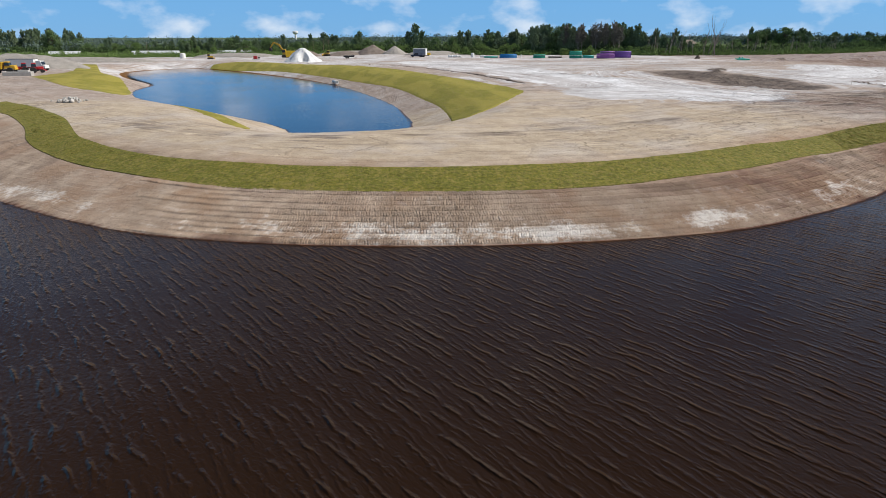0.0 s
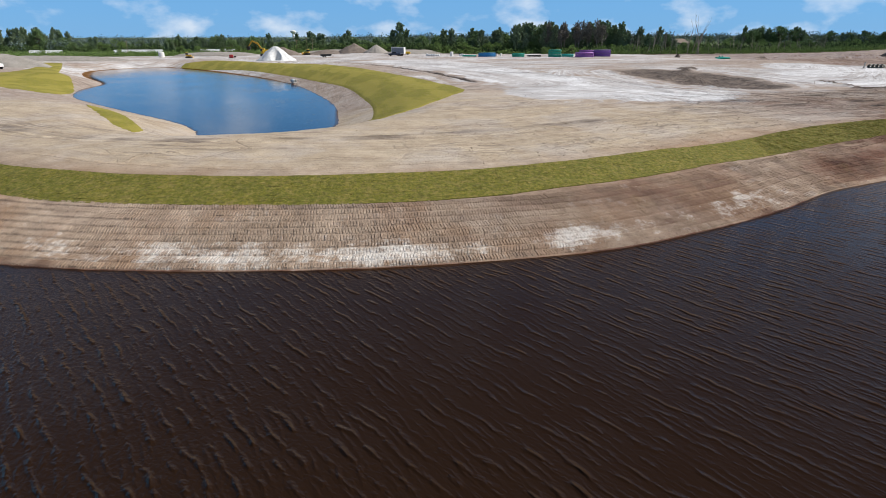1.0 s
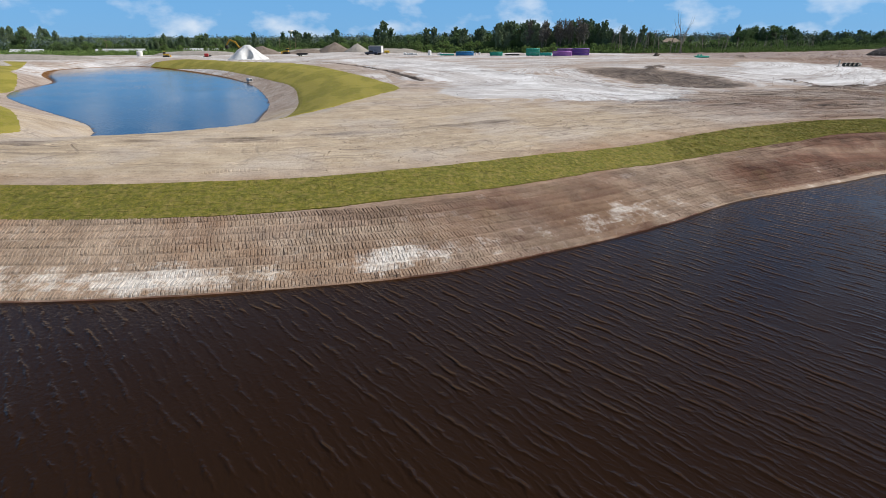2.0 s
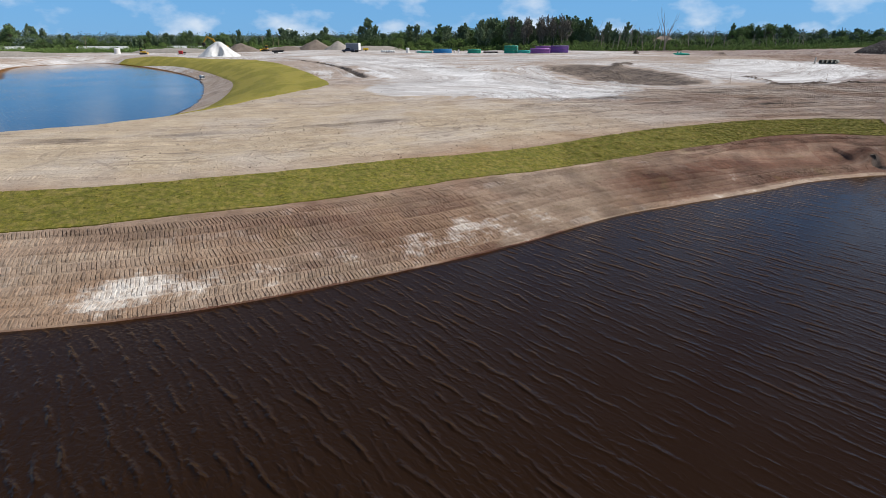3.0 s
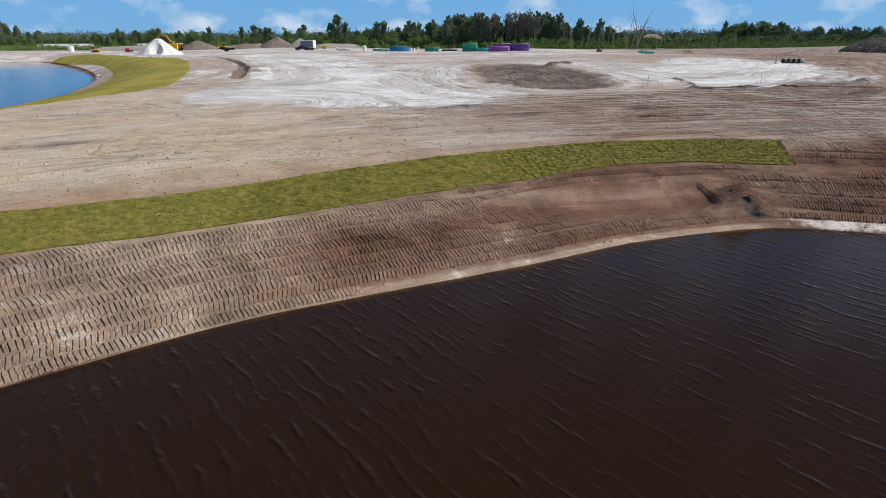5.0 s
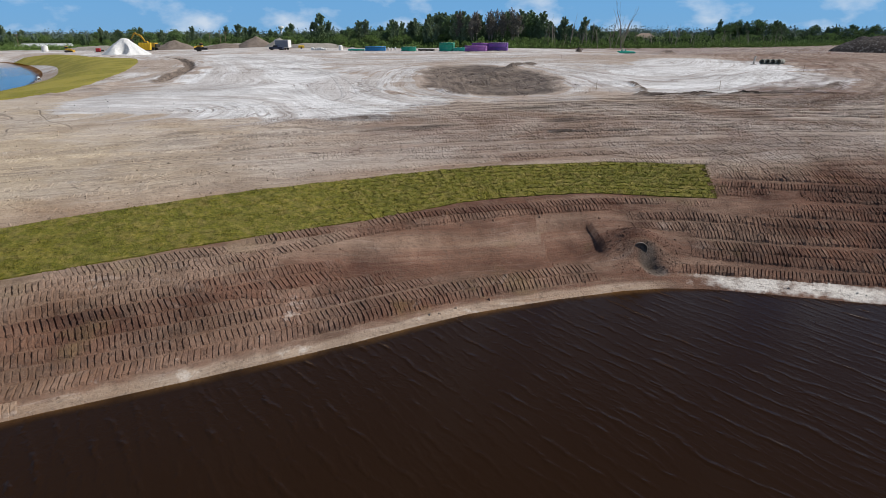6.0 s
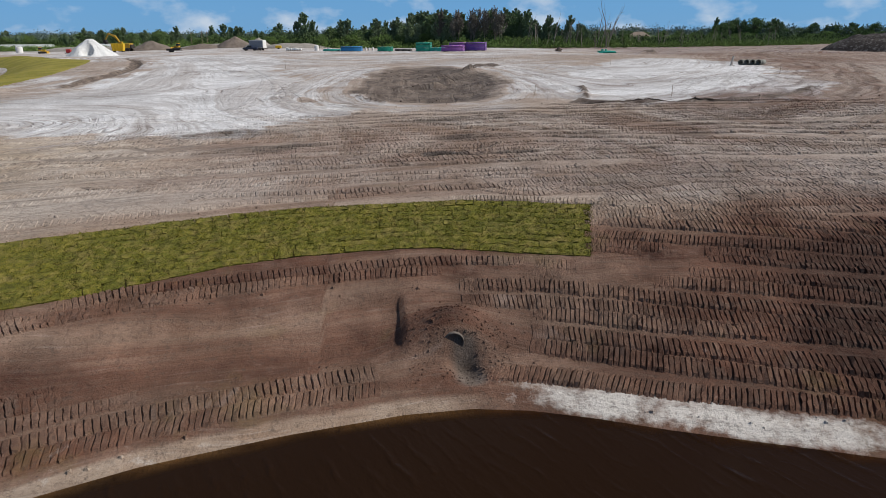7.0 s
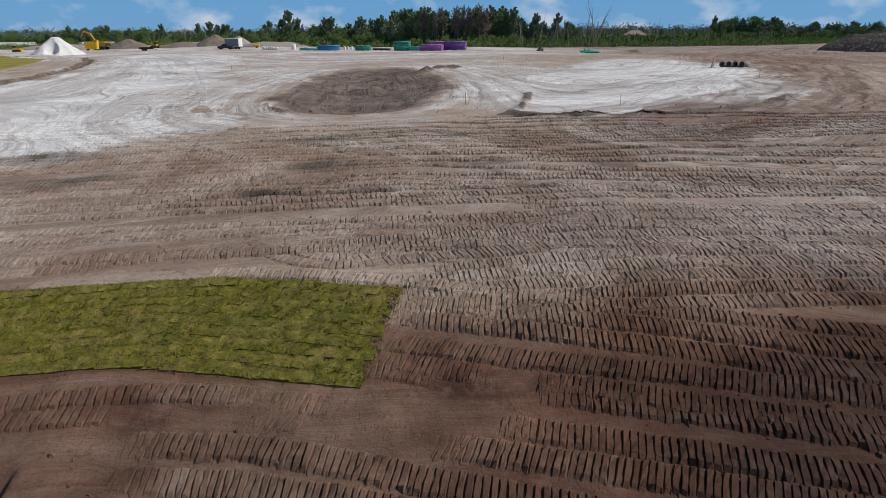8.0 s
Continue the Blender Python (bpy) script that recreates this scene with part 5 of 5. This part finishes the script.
stump = thing("tree_stump", 130, 223, 30, "dark grubbed-up tree stump", "stump")
part("root_plate", Build().tube((0, 0, 0), (0.2, 0, 1.2), 1.0, 0.4, 9), BARK, stump)
for k in range(6):
    part("root", Build().tube((0, 0, 0.4), (1.3 * math.cos(k), 1.3 * math.sin(k), 0.15 + 0.5 * (k % 2)), 0.2, 0.06, 5), BARK, stump)
for x, y in ((92, 102.1), (103.7, 96.7), (118, 150), (60, 160), (130, 120), (110, 175)):
    lath = thing("survey_stake", x, y, 20, "thin wooden survey stake in bare ground", "stake", "survey stakes")
    part("lath", Build().box((0, 0, 0.55), (0.035, 0.022, 1.0), edge=0.005), TIMBER, lath)

for x, y, rz in ((-3.5, 176, -60), (-61, 226, 30)):
    inlet = thing("pond_inlet", x, y, rz, "white flared pipe end at the pond edge", "pipe", "pond inlets")
    part("pipe", Build().ring((-1.5, 0, 0.45), (0.8, 0, 0.35), 0.42, 0.36, 16), WHITE, inlet, soft=True)
    part("apron", Build().box((1.0, 0, 0.05), (1.0, 1.8, 0.16)), CONCRETE, inlet)

# ---- poles and buildings beyond the wood ----
for x, y, h in ((-23.5, 411, 7.5), (-17, 408, 8.5), (-13.5, 405, 8.0), (-120, 400, 8.5)):
    pole = thing("utility_pole", x, y, 15, "slim weathered timber utility pole", "pole", "utility poles")
    part("shaft", Build().tube((0, 0, -0.3), (0.1, 0, h), 0.14, 0.09, 8), TIMBER, pole)
    part("crossarm", Build().box((0.1, 0, h - 0.6), (1.8, 0.1, 0.12)), TIMBER, pole)


def greenhouse(x, y, rz, length, bays):
    root = thing("greenhouse", x, y, rz, "long low white greenhouse between the trees", "greenhouse", "greenhouses")
    for k in range(bays):
        y0 = k * 7.0
        part("roof", Build().prism([(-length / 2, 1.0), (length / 2, 1.0), (length / 2, 1.1), (-length / 2, 1.1)], y0, y0 + 6.9).add(
            [(-length / 2, y0, 1.1), (length / 2, y0, 1.1), (length / 2, y0 + 3.45, 2.5), (-length / 2, y0 + 3.45, 2.5), (-length / 2, y0 + 6.9, 1.1), (length / 2, y0 + 6.9, 1.1)], [(0, 1, 2, 3), (3, 2, 5, 4), (0, 3, 4), (1, 5, 2)]), SHED, root)
    part("wall", Build().box((0, 0.1, 0.5), (length, 0.15, 1.0)), SHED, root)
    part("wall", Build().box((0, bays * 7.0 - 0.2, 0.5), (length, 0.15, 1.0)), SHED, root)
    for k in range(int(length / 6)):
        part("post", Build().box((-length / 2 + 3 + 6 * k, 0, 0.5), (0.2, 0.25, 1.0)), STEEL, root)
    return root


greenhouse(-181, 436, 22, 18, 2)
greenhouse(-128, 440, 6, 28, 2)
greenhouse(-78, 452, 8, 26, 2)

house = thing("house", 257, 464, -25, "two-storey tan house with a hipped roof above the trees", "house", dz=-2.8)
part("wall", Build().box((0, 0, 2.6), (13, 9, 5.2)), TAN, house)
part("roof", Build().add([(-7.4, -5.4, 5.1), (7.4, -5.4, 5.1), (7.4, 5.4, 5.1), (-7.4, 5.4, 5.1), (-2.8, 0, 8.0), (2.8, 0, 8.0)], [(3, 2, 1, 0), (0, 1, 5, 4), (1, 2, 5), (2, 3, 4, 5), (3, 0, 4)]), ROOF, house)
for k in (-4.5, -1.5, 1.5, 4.5):
    win = part("window", Build().box((k, -4.52, 3.9), (1.3, 0.1, 1.4)), GLASS_DARK, house)
    part("sill", Build().box((k, -4.6, 3.15), (1.5, 0.2, 0.1)), WHITE, win)

tower = thing("water_tower", -128.5, 1507, 0, "white water tower far beyond the trees", "water tower")
part("stem", Build().tube((0, 0, 0), (0, 0, 15), 3.0, 2.0, 16).tube((0, 0, 15), (0, 0, 17), 2.0, 4.5, 16), WHITE, tower)
part("tank", Build().tube((0, 0, 17), (0, 0, 18.5), 4.5, 6.2, 20).tube((0, 0, 18.5), (0, 0, 21.5), 6.2, 6.2, 20).tube((0, 0, 21.5), (0, 0, 23), 6.2, 2.5, 20), WHITE, tower)

# ---- drain pipe in the bank ----
drain = new("drain_pipe")
drain.matrix_world = pose(78.15, 57.4, 0.93, 0, 0, -6)
tagged(drain, "dark round drain pipe with a pale rim in the muddy bank", "pipe")
part("pipe", Build().ring((0, 0, 0), (0, 2.6, 0.05), 0.315, 0.285, 32), DARK_PIPE, drain, soft=True)
part("collar", Build().ring((0, -0.03, 0), (0, 0.08, 0), 0.325, 0.29, 32), WET_RIM, drain, "mud-stained concrete collar", soft=True)


# ---- tracks pressed into the soil ----
def offset(line, d):
    t = np.gradient(line, axis=0)
    t /= np.linalg.norm(t, axis=1)[:, None]
    return line + d * np.stack([-t[:, 1], t[:, 0]], -1)


def even(line, step):
    s = np.r_[0, np.cumsum(np.hypot(*np.diff(line, axis=0).T))]
    k = np.arange(0, s[-1], step)
    return np.stack([np.interp(k, s, line[:, 0]), np.interp(k, s, line[:, 1])], -1)


def bare(x, y):
    """Where no cleat marks lie: under turf, in the smoothed hollow, round the pipe."""
    low, top = np.array(TURF_LOW), np.array(TURF_TOP)
    under = (x < 85.2 - (65 - y) * 0.33) & (y > np.interp(x, low[5:, 0], low[5:, 1]) - 0.25) & (y < np.interp(x, top[5:, 0], top[5:, 1]) + 0.25)
    smooth_patch = (np.hypot((x - 85.2) / 3.2, (y - 60.3) / 1.15) < 1) | (np.hypot((x - 77.9) / 1.7, (y - 57.3) / 1.7) < 1)
    d = shore_far(x, y)
    hollow = (x > 64.5) & (x < 77.4) & (d > 2.4 + 1.4 * smooth(-x, -69, -64.5)) & (d < 5.0)
    return under | smooth_patch | hollow


def pressed(line, width, pitch, seed, rise):
    """One pressed track: a strip of soil pads with the grooves of the cleats between them."""
    r = np.random.RandomState(seed)
    rough = even(line, 0.4)
    if len(rough) < 3:
        return None
    t = np.gradient(rough, axis=0)
    t /= np.linalg.norm(t, axis=1)[:, None]
    n = np.stack([-t[:, 1], t[:, 0]], -1)
    s = np.r_[0, np.cumsum(np.hypot(*np.diff(rough, axis=0).T))]
    edges = [terrain(*(rough + k * width / 2 * n).T) for k in (-1, 0, 1)]
    layers = soil_layers(rough[:, 0], rough[:, 1], shore_far(*rough.T), pond_far(*rough.T))
    fade = np.clip(0.95 + 0.35 * waves(rough[:, 0], rough[:, 1], 5.0, seed), 0.3, 1.25)
    fade = fade * np.where(layers["inland"] > 11, 0.4 + 0.6 * smooth(rough[:, 0], 60, 82), 1.0)
    gone = bare(rough[:, 0], rough[:, 1]).astype(float)
    soften = np.convolve(np.pad(gone, 2, mode="edge"), np.ones(5) / 5, mode="valid")
    ends = np.minimum(s, s[-1] - s) / 1.2
    fade = fade * np.clip(1 - 1.4 * soften, 0.0, 1) * np.clip(ends, 0.05, 1)
    count = int(s[-1] / pitch) - 1
    if count < 3:
        return None
    k = np.arange(count)[:, None]
    at = ((k + np.array([0.0, 0.07, 0.76, 0.84]) + r.normal(size=(count, 4)) * 0.024) * pitch).ravel()
    tall = (rise * r.uniform(0.6, 1.15, (count, 1)) * np.array([[0.0, 0.85, 1.0, 0.0]])).ravel()
    on = lambda v: np.interp(at, s, v)
    cx, cy, nx, ny = on(rough[:, 0]), on(rough[:, 1]), on(n[:, 0]), on(n[:, 1])
    tall = tall * on(fade) + 0.012
    skew = r.normal() * 0.12
    across = np.array([-0.6, -0.43, -0.15, 0.15, 0.43, 0.6])
    verts = []
    for a in across:
        wob = a * width * (1 + 0.05 * r.normal(size=len(at))) + 0.009 * r.normal(size=len(at))
        push = skew * a * width + 0.01 * r.normal(size=len(at))
        zb = on(edges[1]) + (on(edges[2]) - on(edges[1])) * 2 * a if a > 0 else on(edges[1]) + (on(edges[1]) - on(edges[0])) * 2 * a
        z = zb + (tall * (1 + 0.12 * r.normal(size=len(at))) if abs(a) < 0.47 else -0.012) + 0.12 * rise * r.normal(size=len(at))
        verts.append(np.stack([cx + nx * wob + ny * push, cy + ny * wob - nx * push, z], -1))
    v = np.stack(verts, 1)
    m, w = len(at), len(across)
    f = grid_faces(w, m)
    hide = on(soften) > 0.72
    f = f[~hide[f[:, 0] // w]]
    out = {key: np.repeat(on(val)[:, None], w, 1) for key, val in layers.items()}
    out["inland"] = out["inland"] + across * width
    return v.reshape(-1, 3), f, {key: val.ravel() for key, val in out.items()}


PAD = np.array([(4, 5, 6, 7), (0, 1, 5, 4), (1, 2, 6, 5), (2, 3, 7, 6), (3, 0, 4, 7)])


def lay_tracks(name, label, lines, pitch, rise, seed):
    made = [pressed(l, w, pitch * (0.95 + 0.1 * ((i * 7) % 3) / 2), seed + i, rise) for i, (l, w) in enumerate(lines)]
    made = [e for e in made if e is not None]
    start = np.cumsum([0] + [len(v) for v, _, _ in made])
    ob = put_mesh(name, np.concatenate([v for v, _, _ in made]), np.concatenate([f + k for (_, f, _), k in zip(made, start)]), SOIL,
                  {key: np.concatenate([e[2][key] for e in made]) for key in made[0][2]}, soft=False)
    return tagged(ob, label, "tracks", kind="stuff")


def along_shore(d, x0, x1, sway=0.0, seed=0):
    l = offset(SHORE_LINE, d)
    l = l[(l[:, 0] > x0) & (l[:, 0] < x1)]
    return l + np.stack([np.zeros(len(l)), sway * waves(l[:, 0], l[:, 1], 30, seed)], -1)


bank = [(along_shore(0.42 + 0.66 * k, -16 + 2 * (k % 3), 60 if k < 1 else 77 if k < 5 else 72 - k, 0.06, 40 + k), 0.53) for k in range(10)]
bank += [(along_shore(6.1, 62, 79, 0.1, 60), 0.5), (along_shore(6.75, 60, 82, 0.1, 61), 0.55), (spline([(58.5, 54.6), (63, 54.2), (68, 56.4), (73, 57.2)], 1), 0.5), (spline([(55, 53.6), (60, 55.4), (66, 58.6), (71, 60.6)], 1), 0.5)]
lay_tracks("bank_track_marks", "cleat marks of tracked machines pressed along the moist bank", bank, 0.185, 0.07, 100)
side = [(along_shore(1.6 + 0.74 * k + (0.25 if k % 5 == 3 else 0.0), 78.5 + 0.2 * (k % 4), 150, 0.25, 140 + k), 0.61) for k in range(14)]
side += [(spline([(86 - 1.5 * (k % 4), 63.2 + 0.74 * k), (93, 63.0 + 0.8 * k), (105, 61.5 + 0.85 * k), (128, 57.5 + 0.9 * k)], 2), 0.62) for k in range(10)]
lay_tracks("side_track_marks", "dense cleat marks in dark moist soil beyond the turf", side, 0.158, 0.085, 200)
field = [(spline([(58 + 3 * (k % 3), 67.6 + 0.95 * k), (72, 69.4 + 0.9 * k), (88, 69.6 + 0.85 * k), (112, 67.6 + 0.85 * k), (140, 64 + 0.9 * k)], 2), 0.5) for k in (0, 1, 3, 4, 5, 12, 14)]
field += [(spline([(56, 76.4), (67.6, 77.2), (74.4, 78.6), (82.4, 79.6), (87.5, 78.2), (93.2, 76.5), (100.7, 74.9), (112, 72.6), (135, 68)], 2) + np.array([0, g]), 0.62) for g in (0, -3.0)]
field += [(spline([(90, 84 + 0.9 * k), (100, 82.6 + 0.9 * k), (115, 82 + 1.1 * k), (140, 78 + 1.4 * k)], 2), 0.6) for k in range(6)]
r = np.random.RandomState(33)
for k in range(13):
    y0, x0, long = 66.5 + 26 * (k + r.uniform()) / 13, r.uniform(48, 92), r.uniform(18, 55)
    bend = r.uniform(-0.04, 0.02)
    for g in (0.0, 1.75):
        q = np.linspace(0, long, 12)
        field.append((np.stack([x0 + q, y0 + g + 1.4 * np.sin((x0 + q - 60) / 14) - 0.09 * np.maximum(x0 + q - 86, 0) + bend * q], -1), r.uniform(0.42, 0.6)))
lay_tracks("field_track_marks", "cleat marks of tracked machines crossing the bare field", field, 0.21, 0.09, 300)
wide = [(along_shore(d, -40 + 2 * d, 96, 0.8, 400 + int(d)), 0.5) for d in (13, 15, 19, 21, 21.7, 29, 31)]
wide += [(offset(line, g), 0.55) for line in HAUL for g in (-1.1, 0.8)]
lay_tracks("long_track_marks", "long curving cleat marks along the haul road", wide, 0.26, 0.05, 500)


def arc(cx, cy, radius, a0, a1):
    a = np.radians(np.linspace(a0, a1, 24))
    return np.stack([cx + radius * np.cos(a), cy + radius * np.sin(a)], -1)


loops = [(arc(83.2, 69.2, 1.9, 170, 330), 0.5), (arc(83.4, 70.4, 3.6, 200, 290), 0.5), (arc(31.6, 52.2, 1.5, 20, 300), 0.45), (arc(31.6, 52.2, 2.6, 60, 230), 0.45), (arc(46, 60.2, 2.4, 20, 170), 0.45),
         (arc(53, 61.5, 2.2, 200, 340), 0.45), (arc(60, 63, 2.5, 30, 160), 0.45), (arc(92, 84, 4.0, 30, 150), 0.5), (arc(93, 83, 5.4, 30, 130), 0.5), (arc(-2, 51.5, 2.2, 40, 220), 0.45), (arc(2, 54.5, 3.0, 180, 330), 0.45),
         (arc(84, 110, 15.5, 190, 280), 0.8), (arc(84, 110, 17.5, 180, 285), 0.8), (arc(86, 112, 21, 170, 270), 0.9)]
r = np.random.RandomState(88)
for k in range(16):
    lx0 = r.uniform(30, 68)
    a0 = r.uniform(0, 360)
    loops.append((arc(lx0, np.interp(lx0, [30, 45, 60, 70], [51.5, 58.5, 64.5, 68.5]) + r.uniform(-1.5, 4.5), r.uniform(0.9, 2.4), a0, a0 + r.uniform(70, 170)), r.uniform(0.35, 0.5)))
for k in range(4):
    loops.append((spline([(45 + 2 * k, 90 + 4.2 * k), (56 + 2 * k, 87 + 3.1 * k), (69 - 2 * k, 96 + 5 * k), (65 - 3 * k, 122 + 9 * k), (50 - 5 * k, 175 - 6 * k)], 3), 0.6))
lay_tracks("turning_marks", "curved track marks where machines have turned on the bare ground", loops, 0.22, 0.05, 700)


# ---- turf slabs ----
def slab_mesh(seed):
    """A turf slab one metre square in plan, to be scaled, with a shaggy top."""
    r = np.random.RandomState(seed)
    n, m = 4, 3
    verts = [((i / (n - 1) - 0.5) * (1 if 0 < i < n - 1 else 0.985), (j / (m - 1) - 0.5), 0.055 + 0.014 * r.normal() - 0.015 * (i in (0, n - 1) or j in (0, m - 1))) for j in range(m) for i in range(n)]
    verts += [((i / (n - 1) - 0.5), (j / (m - 1) - 0.5), -0.03) for j in (0, m - 1) for i in (0, n - 1)]
    f = [(j * n + i, j * n + i + 1, (j + 1) * n + i + 1, (j + 1) * n + i) for j in range(m - 1) for i in range(n - 1)]
    k = n * m
    f += [(k, k + 1, n - 1, 2, 1, 0), (k + 1, k + 3, n * m - 1, 2 * n - 1, n - 1), (k + 3, k + 2, n * m - n, n * m - n + 1, n * m - n + 2, n * m - 1), (k + 2, k, 0, n, 2 * n)]
    me = bpy.data.meshes.new("turf_slab")
    me.from_pydata(verts, [], f)
    me.materials.append(TURF)
    return me


def lay_turf():
    r = np.random.RandomState(17)
    a, b = spline(TURF_LOW, 0.3), spline(TURF_TOP, 0.3)
    n = 400
    pick = lambda l: np.stack([np.interp(np.linspace(0, 1, n), np.linspace(0, 1, len(l)), l[:, k]) for k in (0, 1)], -1)
    a, b = pick(a), pick(b)
    mid = (a + b) / 2
    s = np.r_[0, np.cumsum(np.hypot(*np.diff(mid, axis=0).T))]
    at = lambda l, k: np.array([np.interp(k, s, l[:, 0]), np.interp(k, s, l[:, 1])])
    rows, long = 9, 0.61
    shapes = [slab_mesh(600 + k) for k in range(8)]
    joined, count = [], 0
    for j in range(rows):
        k = s[-1] - 0.02 - r.uniform(0, 0.14) - (0.2 if j % 2 else 0.0)
        while k > long:
            size = long * r.uniform(0.8, 1.2)
            k -= size
            if k < 0.1:
                break
            p0, p1 = at(a, k + size / 2), at(b, k + size / 2)
            wide = np.hypot(*(p1 - p0)) / rows
            c = p0 + (p1 - p0) * (j + 0.5) / rows
            t = at(mid, k + size) - at(mid, k)
            t = t / np.hypot(*t)
            joined.append((c, t, size - r.uniform(-0.02, 0.012), wide - r.uniform(-0.03, 0.008), r.uniform(-2.0, 2.0)))
    joined.sort(key=lambda e: -e[0][0])
    for i, (c, t, l, w, turn) in enumerate(joined[:300]):
        e = 0.15
        nrm = np.array([-t[1], t[0]])
        zx = (stand_z(*(c + e * t)) - stand_z(*(c - e * t))) / (2 * e)
        zy = (stand_z(*(c + e * nrm)) - stand_z(*(c - e * nrm))) / (2 * e)
        ax, ay = Vector((t[0], t[1], zx)).normalized(), Vector((nrm[0], nrm[1], zy)).normalized()
        az = ax.cross(ay).normalized()
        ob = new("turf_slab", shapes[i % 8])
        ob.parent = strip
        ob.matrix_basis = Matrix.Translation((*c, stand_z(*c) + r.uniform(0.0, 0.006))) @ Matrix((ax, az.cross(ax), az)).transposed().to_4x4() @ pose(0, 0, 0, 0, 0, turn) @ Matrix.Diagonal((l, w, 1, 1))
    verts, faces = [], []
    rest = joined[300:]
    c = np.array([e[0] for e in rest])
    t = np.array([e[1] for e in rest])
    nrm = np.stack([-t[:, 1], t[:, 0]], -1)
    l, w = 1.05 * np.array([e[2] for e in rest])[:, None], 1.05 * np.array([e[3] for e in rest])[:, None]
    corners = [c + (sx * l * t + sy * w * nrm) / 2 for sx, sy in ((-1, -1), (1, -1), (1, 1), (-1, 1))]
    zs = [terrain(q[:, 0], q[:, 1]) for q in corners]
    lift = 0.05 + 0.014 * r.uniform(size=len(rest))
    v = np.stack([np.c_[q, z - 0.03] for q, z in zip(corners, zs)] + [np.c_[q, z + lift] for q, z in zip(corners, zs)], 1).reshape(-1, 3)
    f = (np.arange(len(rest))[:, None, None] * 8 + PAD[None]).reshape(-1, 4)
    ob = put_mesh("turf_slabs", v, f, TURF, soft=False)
    ob.parent = strip
    tagged(ob, "rows of turf slabs further along the strip", kind="stuff")


lay_turf()


# ---- clods and crumbs of soil ----
def clods(name, label, count, box, low, high, seed, free=False):
    """Loose crumbs of soil lying on the ground."""
    r = np.random.RandomState(seed)
    x, y = r.uniform(box[0], box[1], count), r.uniform(box[2], box[3], count)
    keep = (waves(x, y, 6, seed) + 0.5 * waves(x, y, 2.5, seed + 1) > r.uniform(-1.2, 0.9, count)) & (free | ~bare(x, y))
    d = shore_far(x, y)
    keep &= d > 0.25
    x, y = x[keep], y[keep]
    n = len(x)
    g = low * (high / low) ** (r.uniform(size=n) ** 2.2)
    z = terrain(x, y)
    ring = r.uniform(0, 6.28, n)[:, None] + np.arange(5) * 1.2566 + r.uniform(-0.3, 0.3, (n, 5))
    rad = g[:, None] * r.uniform(0.7, 1.2, (n, 5))
    base = np.stack([x[:, None] + rad * np.cos(ring), y[:, None] + rad * np.sin(ring), np.repeat(z[:, None] - 0.02, 5, 1)], -1)
    tops = np.stack([x[:, None] + 0.55 * rad * np.cos(ring), y[:, None] + 0.55 * rad * np.sin(ring), z[:, None] + g[:, None] * r.uniform(0.45, 0.95, (n, 5))], -1)
    v = np.concatenate([base, tops], 1).reshape(-1, 3)
    faces = [(i, (i + 1) % 5, 5 + (i + 1) % 5, 5 + i) for i in range(5)]
    f = [tuple(10 * k + i for i in q) for k in range(n) for q in faces] + [tuple(10 * k + 5 + i for i in range(5)) for k in range(n)]
    ob = put_mesh(name, v, f, SOIL, soil_layers(v[:, 0], v[:, 1], shore_far(v[:, 0], v[:, 1]), pond_far(v[:, 0], v[:, 1])), soft=False)
    return tagged(ob, label, "soil clods", kind="stuff")


clods("bank_clods", "loose crumbs of moist soil on the bank", 15000, (20, 112, 36, 66), 0.018, 0.10, 61)
clods("field_clods", "loose lumps of soil scattered over the bare field", 2400, (10, 130, 60, 100), 0.03, 0.12, 62)
clods("pipe_clods", "clods of mud heaped round the drain pipe", 1300, (76.7, 79.9, 56.2, 59.2), 0.012, 0.06, 63, True)
clods("dug_clods", "broken dark lumps in the dug-over hollow", 700, (77, 92, 102, 158), 0.04, 0.16, 64)


# ---- grass on the turf ----
def blades(name, label, x0, n, tall, wide, seed):
    """Blades and tufts standing on the turf."""
    r = np.random.RandomState(seed)
    a, b = spline(TURF_LOW, 0.3), spline(TURF_TOP, 0.3)
    a, b = a[a[:, 0] > x0], b[b[:, 0] > x0 + 1]
    f, g = r.uniform(0, 1, n), r.uniform(0, 1, n)
    on = lambda l: np.stack([np.interp(f, np.linspace(0, 1, len(l)), l[:, k]) for k in (0, 1)], -1)
    p = on(a) * (1 - g[:, None]) + on(b) * g[:, None]
    p = p + r.normal(size=p.shape) * 0.05
    z = terrain(p[:, 0], p[:, 1]) + 0.03
    turn = r.uniform(0, 6.28, n)
    h, w, lean = r.uniform(0.4, 1.1, n) * tall, r.uniform(0.5, 1.2, n) * wide, r.normal(size=(n, 2)) * 0.5 * tall
    side = np.stack([np.cos(turn), np.sin(turn)], -1) * w[:, None]
    v = np.stack([np.c_[p - side, z], np.c_[p + side, z], np.c_[p + lean, z + h]], 1).reshape(-1, 3)
    ob = put_mesh(name, v, np.arange(3 * n).reshape(-1, 3), TURF, soft=False)
    return tagged(ob, label, "grass", kind="stuff")


blades("grass_blades", "short grass blades on the turf slabs", 50, 110000, 0.07, 0.014, 29)
blades("grass_tufts", "shaggy tufts of grass along the turf strip", -45, 36000, 0.07, 0.045, 30)
